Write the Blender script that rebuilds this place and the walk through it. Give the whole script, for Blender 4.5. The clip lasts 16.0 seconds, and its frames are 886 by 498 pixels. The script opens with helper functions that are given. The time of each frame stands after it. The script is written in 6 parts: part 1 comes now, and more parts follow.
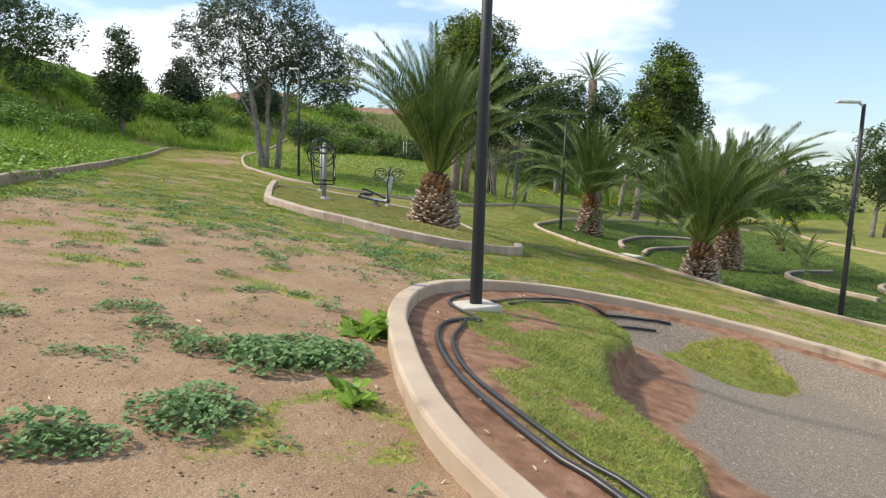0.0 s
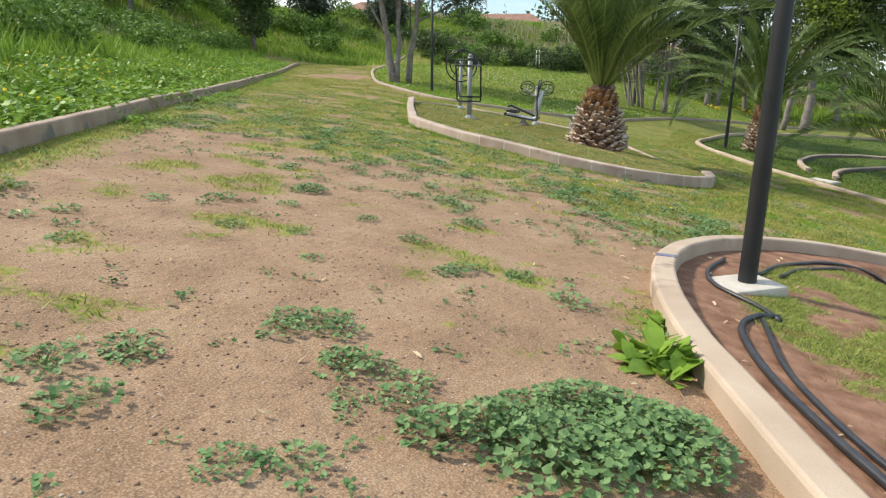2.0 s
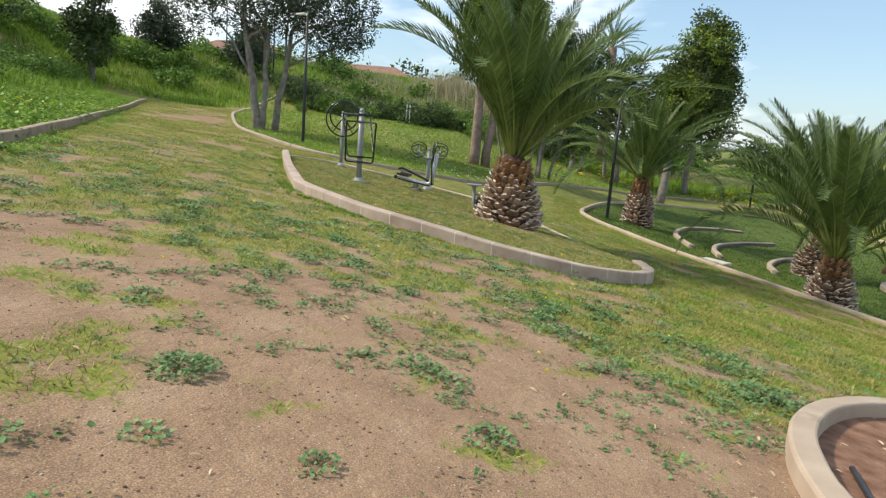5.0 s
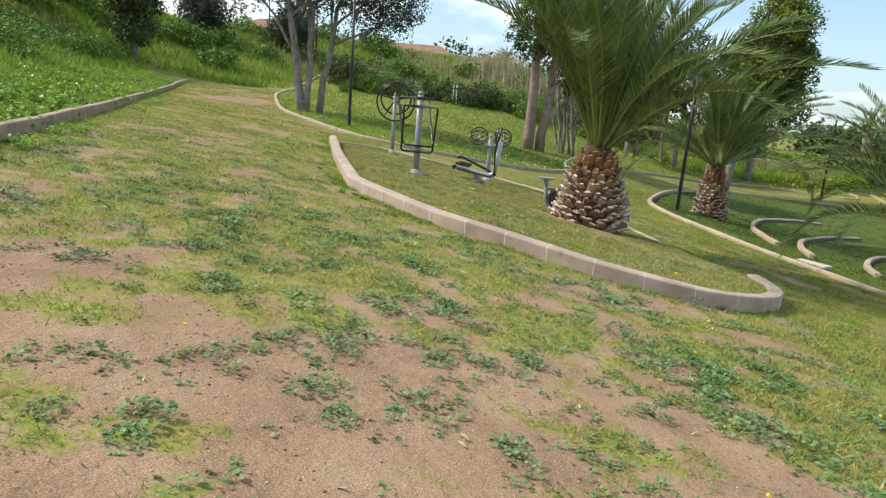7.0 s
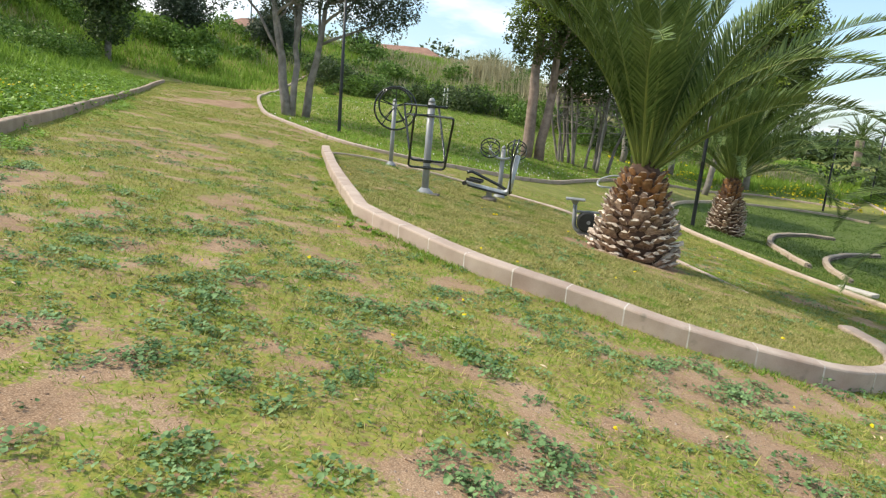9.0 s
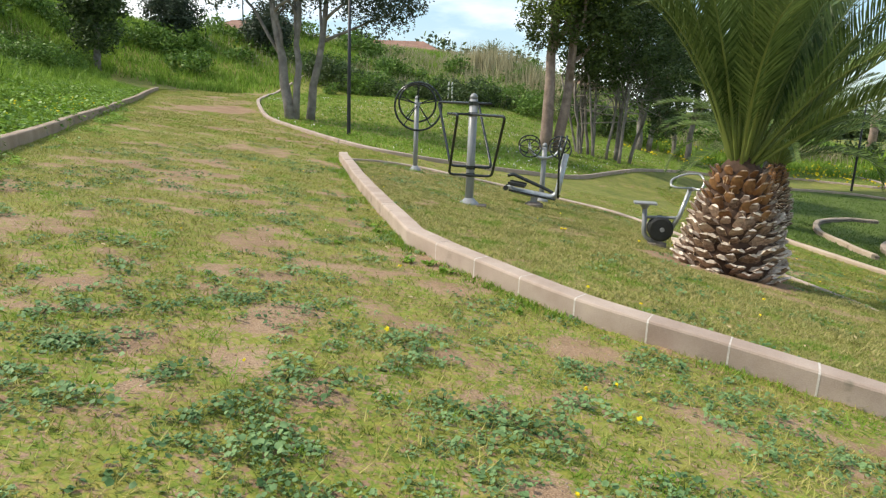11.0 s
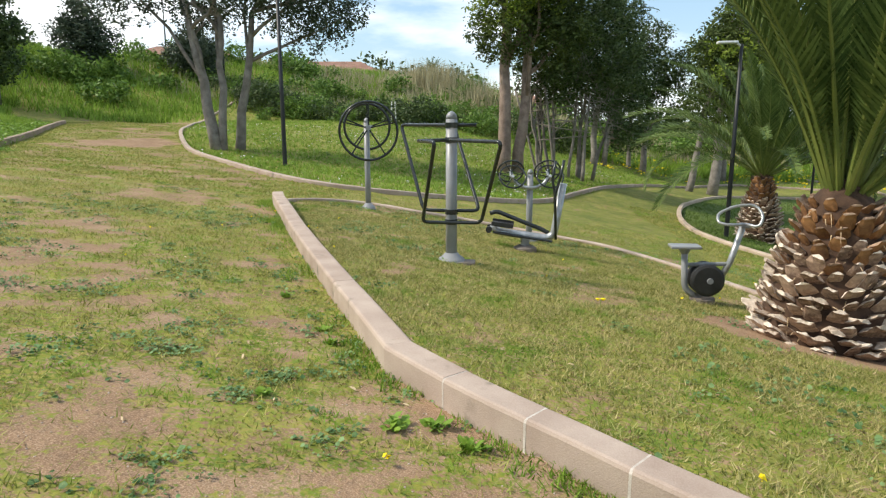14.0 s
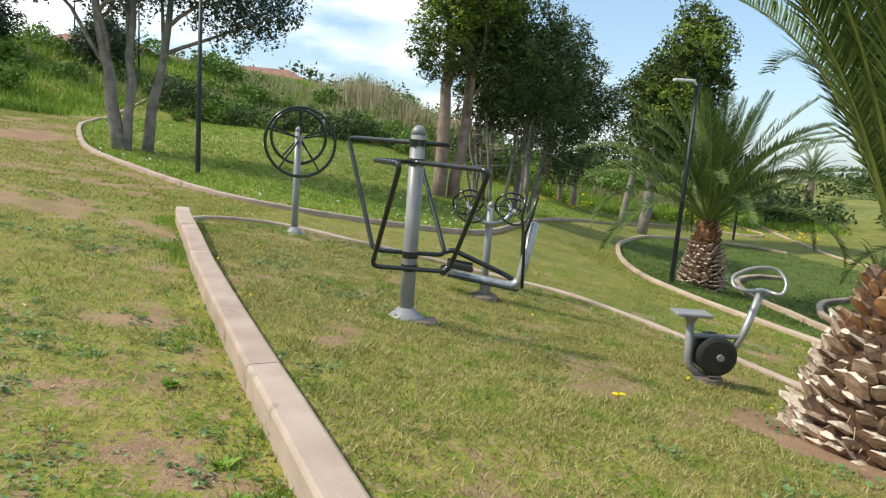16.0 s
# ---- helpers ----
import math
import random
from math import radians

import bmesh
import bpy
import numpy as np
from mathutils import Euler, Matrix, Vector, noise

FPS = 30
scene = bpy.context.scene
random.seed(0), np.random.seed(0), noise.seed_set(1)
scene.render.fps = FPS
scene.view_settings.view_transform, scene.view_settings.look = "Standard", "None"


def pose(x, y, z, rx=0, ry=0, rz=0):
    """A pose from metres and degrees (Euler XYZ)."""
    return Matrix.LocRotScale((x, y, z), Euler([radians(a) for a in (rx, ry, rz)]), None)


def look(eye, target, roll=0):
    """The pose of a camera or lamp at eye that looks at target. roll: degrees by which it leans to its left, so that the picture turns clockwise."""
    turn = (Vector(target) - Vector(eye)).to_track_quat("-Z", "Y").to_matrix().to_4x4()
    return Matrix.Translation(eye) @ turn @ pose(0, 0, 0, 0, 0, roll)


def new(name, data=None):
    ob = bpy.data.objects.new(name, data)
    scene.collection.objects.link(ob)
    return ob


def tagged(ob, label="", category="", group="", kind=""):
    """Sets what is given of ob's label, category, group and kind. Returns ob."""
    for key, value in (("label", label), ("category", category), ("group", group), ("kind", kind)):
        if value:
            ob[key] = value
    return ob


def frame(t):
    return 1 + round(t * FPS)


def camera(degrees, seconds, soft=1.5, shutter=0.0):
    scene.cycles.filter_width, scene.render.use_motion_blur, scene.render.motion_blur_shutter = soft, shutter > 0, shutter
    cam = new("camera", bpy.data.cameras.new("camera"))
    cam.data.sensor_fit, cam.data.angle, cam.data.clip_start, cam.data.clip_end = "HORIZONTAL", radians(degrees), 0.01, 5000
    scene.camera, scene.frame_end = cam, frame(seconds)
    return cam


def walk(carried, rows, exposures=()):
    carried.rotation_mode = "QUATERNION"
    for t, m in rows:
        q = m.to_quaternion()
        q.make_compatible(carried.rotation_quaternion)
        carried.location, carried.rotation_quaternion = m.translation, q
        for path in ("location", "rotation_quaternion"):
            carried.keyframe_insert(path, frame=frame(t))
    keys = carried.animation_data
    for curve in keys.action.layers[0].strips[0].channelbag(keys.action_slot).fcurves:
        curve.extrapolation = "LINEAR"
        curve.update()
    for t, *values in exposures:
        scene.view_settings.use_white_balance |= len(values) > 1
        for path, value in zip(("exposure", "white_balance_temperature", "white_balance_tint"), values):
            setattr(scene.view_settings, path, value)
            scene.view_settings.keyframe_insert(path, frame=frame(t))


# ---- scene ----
cam = camera(68.0, 16.0, soft=1.25)
PATH = [
    (0, (5.006, -2.019, 1.97), (4.608, -0.077, 1.708), 1.8),
    (0.5, (4.659, -1.53, 1.948), (4.196, 0.394, 1.658), 5.2),
    (1, (4.282, -1.143, 1.985), (3.649, 0.705, 1.559), 0.5),
    (1.5, (3.993, -0.748, 1.987), (3.279, 1.073, 1.571), 4.7),
    (2, (3.563, -0.425, 2.023), (2.844, 1.366, 1.496), 0.5),
    (2.5, (3.224, -0.039, 2.051), (2.314, 1.663, 1.527), 3.2),
    (3, (2.901, 0.228, 2.109), (2.168, 2.059, 1.776), 3.1),
    (3.5, (2.616, 0.694, 2.101), (2.149, 2.611, 1.775), 0.7),
    (6, (1.378, 2.619, 2.247), (1.101, 4.554, 1.823), 4.7),
    (6.5, (1.147, 3.076, 2.239), (0.896, 4.993, 1.728), 1.9),
    (7, (0.918, 3.547, 2.263), (0.503, 5.454, 1.828), 4.6),
    (7.5, (0.634, 4.026, 2.262), (0.325, 5.945, 1.791), 4.8),
    (8, (0.355, 4.578, 2.271), (-0.099, 6.462, 1.778), 3.6),
    (8.5, (0.122, 4.918, 2.317), (-0.254, 6.829, 1.864), 2.4),
    (9, (-0.137, 5.349, 2.334), (-0.498, 7.27, 1.91), 5.1),
    (9.5, (-0.462, 5.862, 2.351), (-0.853, 7.782, 1.951), 3.4),
    (10, (-0.832, 6.155, 2.332), (-1.216, 8.066, 1.884), 2.5),
    (12.5, (-1.685, 8.405, 2.363), (-1.821, 10.367, 2.005), 3.1),
    (13, (-1.858, 8.845, 2.386), (-1.848, 10.825, 2.105), 2.2),
    (13.5, (-1.946, 9.267, 2.416), (-1.941, 11.254, 2.183), 1.0),
    (14, (-2.182, 9.771, 2.355), (-2.385, 11.723, 1.972), -0.1),
    (14.5, (-2.372, 10.223, 2.368), (-2.571, 12.166, 1.939), -0.4),
    (15, (-2.461, 10.635, 2.344), (-2.585, 12.609, 2.05), 1.6),
    (15.5, (-2.597, 11.049, 2.343), (-2.592, 13.029, 2.064), 2.7),
    (16, (-2.718, 11.58, 2.314), (-2.676, 13.555, 1.999), 4.5),
]
walk(cam, [(t, look(eye, target, roll)) for t, eye, target, roll in PATH],
     exposures=[(0.0, 0.05), (1.0, 0.02), (2.0, 0.14), (2.5, 0.42), (3.0, 0.14), (3.5, 0.02), (6.0, -0.06), (7.0, 0.06), (8.0, 0.1), (8.5, 0.06), (9.0, 0.2), (10.0, 0.08), (12.5, 0.1), (14.0, 0.04), (16.0, 0.02)])

# ---------------------------------------------------------------- light
SUN_UP, SUN_TURN = 46.0, 262.0          # elevation, compass bearing the light comes from (degrees from +y, clockwise)
world = bpy.data.worlds.new("sky")
scene.world = world
world.use_nodes = True
wn, wl = world.node_tree.nodes, world.node_tree.links
wn.clear()
w_out, w_bg = wn.new("ShaderNodeOutputWorld"), wn.new("ShaderNodeBackground")
w_sky = wn.new("ShaderNodeTexSky")
w_sky.sky_type, w_sky.sun_disc = "NISHITA", False
w_sky.sun_elevation, w_sky.sun_rotation = radians(SUN_UP), radians(SUN_TURN)
w_co, w_map, w_cl, w_ramp, w_mix = (wn.new("ShaderNodeTexCoord"), wn.new("ShaderNodeMapping"), wn.new("ShaderNodeTexNoise"),
                                    wn.new("ShaderNodeValToRGB"), wn.new("ShaderNodeMix"))
w_map.inputs["Scale"].default_value = (1.0, 1.0, 3.4)
w_map.inputs["Location"].default_value = (0.35, 0.1, 0.2)
w_cl.inputs["Scale"].default_value, w_cl.inputs["Detail"].default_value, w_cl.inputs["Roughness"].default_value = 1.9, 7.0, 0.52
w_ramp.color_ramp.elements[0].position, w_ramp.color_ramp.elements[1].position = 0.49, 0.62
w_ramp.color_ramp.elements[0].color = (0.03, 0.03, 0.03, 1)
w_haze = wn.new("ShaderNodeMix")                        # bright spring haze in the blue
w_haze.data_type = "RGBA"
w_haze.inputs["Factor"].default_value = 0.21
w_haze.inputs[7].default_value = (4.6, 8.0, 10.8, 1)
w_mix.data_type = "RGBA"
w_mix.inputs[7].default_value = (9.6, 9.8, 10.0, 1)      # bright thin cloud
wl.new(w_co.outputs["Generated"], w_map.inputs["Vector"])
wl.new(w_map.outputs["Vector"], w_cl.inputs["Vector"])
wl.new(w_cl.outputs["Fac"], w_ramp.inputs["Fac"])
wl.new(w_ramp.outputs["Color"], w_mix.inputs["Factor"])
wl.new(w_sky.outputs["Color"], w_haze.inputs[6])
wl.new(w_haze.outputs[2], w_mix.inputs[6])
wl.new(w_mix.outputs[2], w_bg.inputs["Color"])
wl.new(w_bg.outputs["Background"], w_out.inputs["Surface"])
w_bg.inputs["Strength"].default_value = 0.15
sun_data = bpy.data.lights.new("sun", "SUN")
sun_data.energy, sun_data.angle, sun_data.color = 4.5, radians(4), (1.0, 0.92, 0.77)
sun = new("sun", sun_data)
_a, _e = radians(SUN_TURN), radians(SUN_UP)
sun.matrix_world = look((60 * math.sin(_a) * math.cos(_e), 60 * math.cos(_a) * math.cos(_e), 60 * math.sin(_e)), (0, 0, 0))
scene.view_settings.exposure = 0.0

# ---------------------------------------------------------------- small maths
rng = np.random.default_rng(7)


def lattice(ix, iy, seed):
    h = (ix.astype(np.int64) * 374761393 + iy.astype(np.int64) * 668265263 + seed * 974634777) & 0x7FFFFFFF
    h = ((h ^ (h >> 13)) * 1274126177) & 0x7FFFFFFF
    return ((h ^ (h >> 16)) & 0xFFFF) / 65535.0


def value_noise(x, y, size, seed=0):
    """Smooth noise, 0 to 1, with features about size metres wide."""
    x, y = np.asarray(x, float) / size, np.asarray(y, float) / size
    ix, iy = np.floor(x), np.floor(y)
    u, v = x - ix, y - iy
    u, v = u * u * (3 - 2 * u), v * v * (3 - 2 * v)
    a, b = lattice(ix, iy, seed), lattice(ix + 1, iy, seed)
    c, d = lattice(ix, iy + 1, seed), lattice(ix + 1, iy + 1, seed)
    return (a * (1 - u) + b * u) * (1 - v) + (c * (1 - u) + d * u) * v


def fbm(x, y, size, seed=0, octaves=4):
    total, amp, norm = 0.0, 1.0, 0.0
    for k in range(octaves):
        total = total + amp * value_noise(x, y, size / 2 ** k, seed + 17 * k)
        norm, amp = norm + amp, amp * 0.55
    return total / norm


def ramp(v, a, b):
    u = np.clip((np.asarray(v, float) - a) / (b - a), 0, 1)
    return u * u * (3 - 2 * u)


def spline(points, step=0.15, closed=False):
    """A smooth line through points of the plan, at even steps."""
    p = np.array(points, float)
    n = len(p)
    if closed:
        q = np.vstack([p[-1], p, p[0], p[1]])
        spans = n
    else:
        q = np.vstack([2 * p[0] - p[1], p, 2 * p[-1] - p[-2]])
        spans = n - 1
    out = []
    for i in range(spans):
        a, b, c, d = q[i], q[i + 1], q[i + 2], q[i + 3]
        m = max(2, int(np.linalg.norm(c - b) / step))
        t = np.linspace(0, 1, m, endpoint=False)[:, None]
        out.append(0.5 * (2 * b + (c - a) * t + (2 * a - 5 * b + 4 * c - d) * t ** 2 + (3 * b - a - 3 * c + d) * t ** 3))
    line = np.vstack(out + ([] if closed else [p[-1:]]))
    if closed:
        line = np.vstack([line, line[:1]])
    seg = np.r_[0, np.cumsum(np.linalg.norm(np.diff(line, axis=0), axis=1))]
    s = np.linspace(0, seg[-1], max(2, int(seg[-1] / step)))
    return np.stack([np.interp(s, seg, line[:, 0]), np.interp(s, seg, line[:, 1])], 1)


def inside(x, y, poly):
    x, y = np.asarray(x, float), np.asarray(y, float)
    res = np.zeros(x.shape, bool)
    px, py = poly[:, 0], poly[:, 1]
    j = len(poly) - 1
    for i in range(len(poly)):
        cross = ((py[i] > y) != (py[j] > y)) & (x < (px[j] - px[i]) * (y - py[i]) / (py[j] - py[i] + 1e-12) + px[i])
        res ^= cross
        j = i
    return res


def line_distance(x, y, line, step=2):
    x, y = np.asarray(x, float), np.asarray(y, float)
    best = np.full(x.shape, 1e9)
    p = line[::step] if len(line) > 40 else line
    for a, b in zip(p[:-1], p[1:]):
        d = b - a
        t = np.clip(((x - a[0]) * d[0] + (y - a[1]) * d[1]) / (d @ d + 1e-12), 0, 1)
        best = np.minimum(best, (x - a[0] - t * d[0]) ** 2 + (y - a[1] - t * d[1]) ** 2)
    return np.sqrt(best)


# ---------------------------------------------------------------- plan of the park (metres)
BED_SIDE = [(-6.45, 21.45), (-6.26, 20.95), (-5.56, 19.4), (-4.85, 17.8), (-3.92, 15.85), (-3.25, 14.47), (-2.87, 13.68)]
BED_FRONT = [(-2.87, 13.68), (-2.66, 13.45), (-2.34, 13.14), (-1.92, 12.80),
             (-1.02, 12.13), (0.0, 11.77), (1.12, 11.47), (2.23, 11.52), (2.81, 11.86), (3.24, 12.39), (3.53, 13.02)]
BED_BACK = [(3.64, 13.6), (3.55, 14.4), (2.9, 15.7), (2.25, 17.2), (1.55, 18.8), (0.75, 20.5), (0.1, 21.4), (-0.5, 21.95), (-1.4, 22.25),
            (-2.6, 22.65), (-4.0, 22.85), (-5.3, 23.05), (-6.15, 22.5)]
LAWN_EDGE = [(-22.6, 58.0), (-22.0, 52.0), (-20.2, 46.5), (-18.45, 42.0), (-16.6, 37.6), (-13.2, 31.6), (-10.3, 28.2), (-7.9, 26.1),
             (-6.3, 25.6), (-4.6, 26.2), (-2.9, 27.6), (-1.5, 29.8), (-0.3, 33.0), (0.8, 36.0),
             (2.4, 39.9), (6.5, 47.9), (11.2, 53.6), (15.2, 53.4), (17.7, 52.4), (18.7, 54.0), (17.5, 57.6), (14.0, 66.0)]
PALM_BED = [(15.5, 14.6), (13.0, 15.4), (10.9, 16.1), (9.3, 17.1), (7.9, 18.5), (6.6, 20.0), (5.4, 21.6), (4.4, 23.6), (3.5, 25.8),
            (3.1, 28.2), (3.3, 31.0), (4.1, 35.0), (5.6, 39.5), (9.0, 46.6), (12.4, 48.6), (15.0, 48.4), (16.6, 46.4)]
FAR_KERB = [(17.0, 64.0), (20.0, 59.0), (20.1, 55.0), (19.8, 51.0), (19.2, 46.5), (19.2, 42.5), (20.5, 37.0), (23.5, 30.0)]
LEDGE = [(5.0, 7.1), (5.35, 6.7), (5.68, 6.2), (5.62, 5.2), (5.4, 4.2), (5.36, 3.3), (5.52, 2.45), (5.78, 1.9), (5.75, 1.2), (5.95, 0.2), (6.6, -1.0), (7.6, -2.4)]
PLANTER = [(7.5, -3.2), (6.2, -1.7), (5.2, -0.1), (4.5, 0.85), (4.12, 1.6), (3.82, 2.4), (3.56, 3.2), (3.38, 4.1), (3.34, 4.9), (3.45, 5.7),
           (3.75, 6.5), (4.3, 7.3), (5.1, 7.95), (6.2, 8.3), (7.35, 8.3), (8.3, 8.05), (9.3, 7.5), (10.6, 6.4), (12.2, 4.2), (13.2, 1.0), (12.8, -2.2), (10.8, -4.4), (8.8, -4.4)]
LEFT_KERB = [(3.0, -5.1), (0.2, -0.4), (-1.5, 2.43), (-3.27, 5.3), (-4.9, 7.9), (-7.2, 11.8), (-9.8, 16.2), (-13.0, 21.5), (-18.5, 30.8), (-23.9, 40.3)]
bed_line = spline(BED_SIDE[:-1] + BED_FRONT + BED_BACK, closed=True)
lawn_line = spline(LAWN_EDGE, 0.3)
lawn_poly = np.vstack([lawn_line, [(0, 90), (-17, 90)]])
palm_line = spline(PALM_BED, 0.3)
far_line = spline(FAR_KERB, 0.3)
palm_poly = np.vstack([palm_line, [(17.5, 42), (18, 34), (17.5, 24), (17, 15)]])
planter_line = spline(PLANTER, closed=True)
planter_poly = planter_line
left_line = spline(LEFT_KERB, 0.2)
ledge_line = spline(LEDGE, 0.15)
basin_poly = np.vstack([ledge_line, [(11, -3), (14, 1), (12.5, 5.5), (9.5, 7.6), (7.2, 8.1), (5.6, 7.9)]])


def base_ground(x, y):
    """The slope of the park without beds: down to the right, up at the back."""
    x, y = np.asarray(x, float), np.asarray(y, float)
    u, v = np.clip(x, -28, 30) / 10, (np.clip(y, -12, 32) - 15) / 10
    z = 0.323 - 1.443 * u - 0.545 * v - 0.202 * u * u - 0.075 * u * v + 0.07 * v * v
    low = -1.25 - 0.85 * np.tanh((-1.25 - z) / 0.85)
    z = np.where(z < -1.25, low, z)
    rise = np.exp(-((x + 8) / 11) ** 2)
    z = z + 0.055 * np.clip(y - 32, 0, 30) * rise
    # grassy bank beyond the low kerb
    s = -(x + 1.5) * 0.86 - 0.511 * (y - 2.43)
    z = z + 4.6 * ramp(s, 0.3, 24) * (0.75 + 0.25 * ramp(y, 0, 40)) + 0.35 * ramp(s, 0.1, 2.5) * (fbm(x, y, 3.0, 5) - 0.2)
    # hill behind the lawn
    back = 5.2 * (1 - 0.75 * ramp(x, -30, 25))
    z = z + back * ramp(y + 0.25 * np.maximum(x, -14) + 0.9 * np.clip(-14 - x, 0, 60), 52, 80)
    return z + 0.05 * (fbm(x, y, 2.2, 3) - 0.5) + 0.02 * (fbm(x, y, 0.5, 9) - 0.5)


def ground(x, y):
    x, y = np.asarray(x, float), np.asarray(y, float)
    z = base_ground(x, y)
    near = (x > -8) & (x < 6) & (y > 9) & (y < 25)
    d = np.where(inside(x, y, bed_line), 1, -1) * line_distance(x, y, bed_line)
    z = z + np.where(near, (0.15 - 0.15 * ramp(y + 0.35 * x, 14.5, 18.8)) * ramp(d, -0.05, 0.06), 0)
    d = np.where(inside(x, y, lawn_poly), 1, -1) * line_distance(x, y, lawn_line)
    z = z + 0.05 * ramp(d, -0.1, 0.1)
    d = np.where(inside(x, y, palm_poly), 1, -1) * line_distance(x, y, palm_line)
    z = z - 0.03 * ramp(d, -0.1, 0.1)
    d = np.where(inside(x, y, planter_poly), 1, -1) * line_distance(x, y, planter_line)
    # inside the planter a crumbling ledge drops to a gravel hollow
    e = np.where(inside(x, y, basin_poly), 1, -1) * line_distance(x, y, ledge_line)
    e = e + 0.30 * (fbm(x, y, 0.8, 21) - 0.5)
    z = z + 0.03 * ramp(d, -0.05, 0.08) - 0.36 * ramp(e, -0.06, 0.16) * ramp(d, 0.1, 0.9) - 0.12 * ramp(e, 0.3, 1.6) * ramp(d, 0.3, 1.2)
    return z


def zg(x, y):
    return float(ground(np.array([x]), np.array([y]))[0])

# ---------------------------------------------------------------- building helpers
def part(name, bm, material, parent=None, label="", smooth=False):
    """One mesh object from a bmesh, under a thing or a part."""
    me = bpy.data.meshes.new(name)
    bm.to_mesh(me)
    bm.free()
    return put(name, me, material, parent, label, smooth)


def put(name, me, material, parent=None, label="", smooth=False):
    if material is not None and not me.materials:
        me.materials.append(material)
    if smooth:
        me.polygons.foreach_set("use_smooth", [True] * len(me.polygons))
    ob = new(name, me)
    if parent is not None:
        ob.parent = parent
    if label:
        ob["label"] = label
    return ob


def raw(name, verts, faces, material, parent=None, label="", smooth=False):
    me = bpy.data.meshes.new(name)
    me.from_pydata([tuple(v) for v in verts], [], [tuple(f) for f in faces])
    return put(name, me, material, parent, label, smooth)


def quick_mesh(name, verts, tris):
    """A triangle mesh straight from arrays."""
    me = bpy.data.meshes.new(name)
    n, m = len(verts), len(tris)
    me.vertices.add(n)
    me.vertices.foreach_set("co", np.ascontiguousarray(verts, dtype=np.float32).ravel())
    me.loops.add(3 * m)
    me.loops.foreach_set("vertex_index", np.ascontiguousarray(tris, dtype=np.int32).ravel())
    me.polygons.add(m)
    me.polygons.foreach_set("loop_start", np.arange(0, 3 * m, 3, dtype=np.int32))
    me.update(calc_edges=True)
    me.validate()
    return me


def thing(name, x, y, z, label, category, group="", turn=0.0, kind=""):
    ob = new(name)
    ob.matrix_basis = pose(x, y, z, 0, 0, turn)
    ob.empty_display_size = 0.2
    return tagged(ob, label, category, group, kind)


def tube(bm, path, radii, sides=10, cap=True):
    """A round bar along a path, with its own radius at each point."""
    path = [Vector(p) for p in path]
    if not hasattr(radii, "__len__"):
        radii = [radii] * len(path)
    rings, ref = [], None
    for i, p in enumerate(path):
        d = (path[min(i + 1, len(path) - 1)] - path[max(i - 1, 0)]).normalized()
        if ref is None:
            ref = d.orthogonal().normalized()
        ref = (ref - d * ref.dot(d)).normalized()
        side = d.cross(ref)
        rings.append([bm.verts.new(p + (ref * math.cos(a) + side * math.sin(a)) * radii[i])
                      for a in (2 * math.pi * k / sides for k in range(sides))])
    for a, b in zip(rings[:-1], rings[1:]):
        for k in range(sides):
            bm.faces.new((a[k], a[(k + 1) % sides], b[(k + 1) % sides], b[k]))
    if cap:
        bm.faces.new(rings[0][::-1])
        bm.faces.new(rings[-1])
    return bm


def bent(points, radius=0.06, steps=5):
    """A path with its corners rounded."""
    p = [Vector(q) for q in points]
    out = [p[0]]
    for a, b, c in zip(p[:-2], p[1:-1], p[2:]):
        r = min(radius, (a - b).length * 0.45, (c - b).length * 0.45)
        s, e = b + (a - b).normalized() * r, b + (c - b).normalized() * r
        for k in range(steps + 1):
            t = k / steps
            out.append(s * (1 - t) ** 2 + b * 2 * t * (1 - t) + e * t * t)
    return out + [p[-1]]


def ring_path(cx, cy, cz, r, axis="y", n=28):
    out = []
    for k in range(n + 1):
        a = 2 * math.pi * k / n
        u, v = r * math.cos(a), r * math.sin(a)
        out.append({"y": (cx + u, cy, cz + v), "x": (cx, cy + u, cz + v), "z": (cx + u, cy + v, cz)}[axis])
    return out


def box(bm, x, y, z, sx, sy, sz, bevel=0.0, m=None):
    made = bmesh.ops.create_cube(bm, size=1)["verts"]
    bmesh.ops.transform(bm, matrix=(m or Matrix()) @ Matrix.Translation((x, y, z)) @ Matrix.Diagonal((sx, sy, sz, 1)), verts=made)
    if bevel:
        edges = list({e for v in made for e in v.link_edges})
        bmesh.ops.bevel(bm, geom=edges, offset=bevel, segments=2, affect="EDGES", profile=0.6)
    return bm


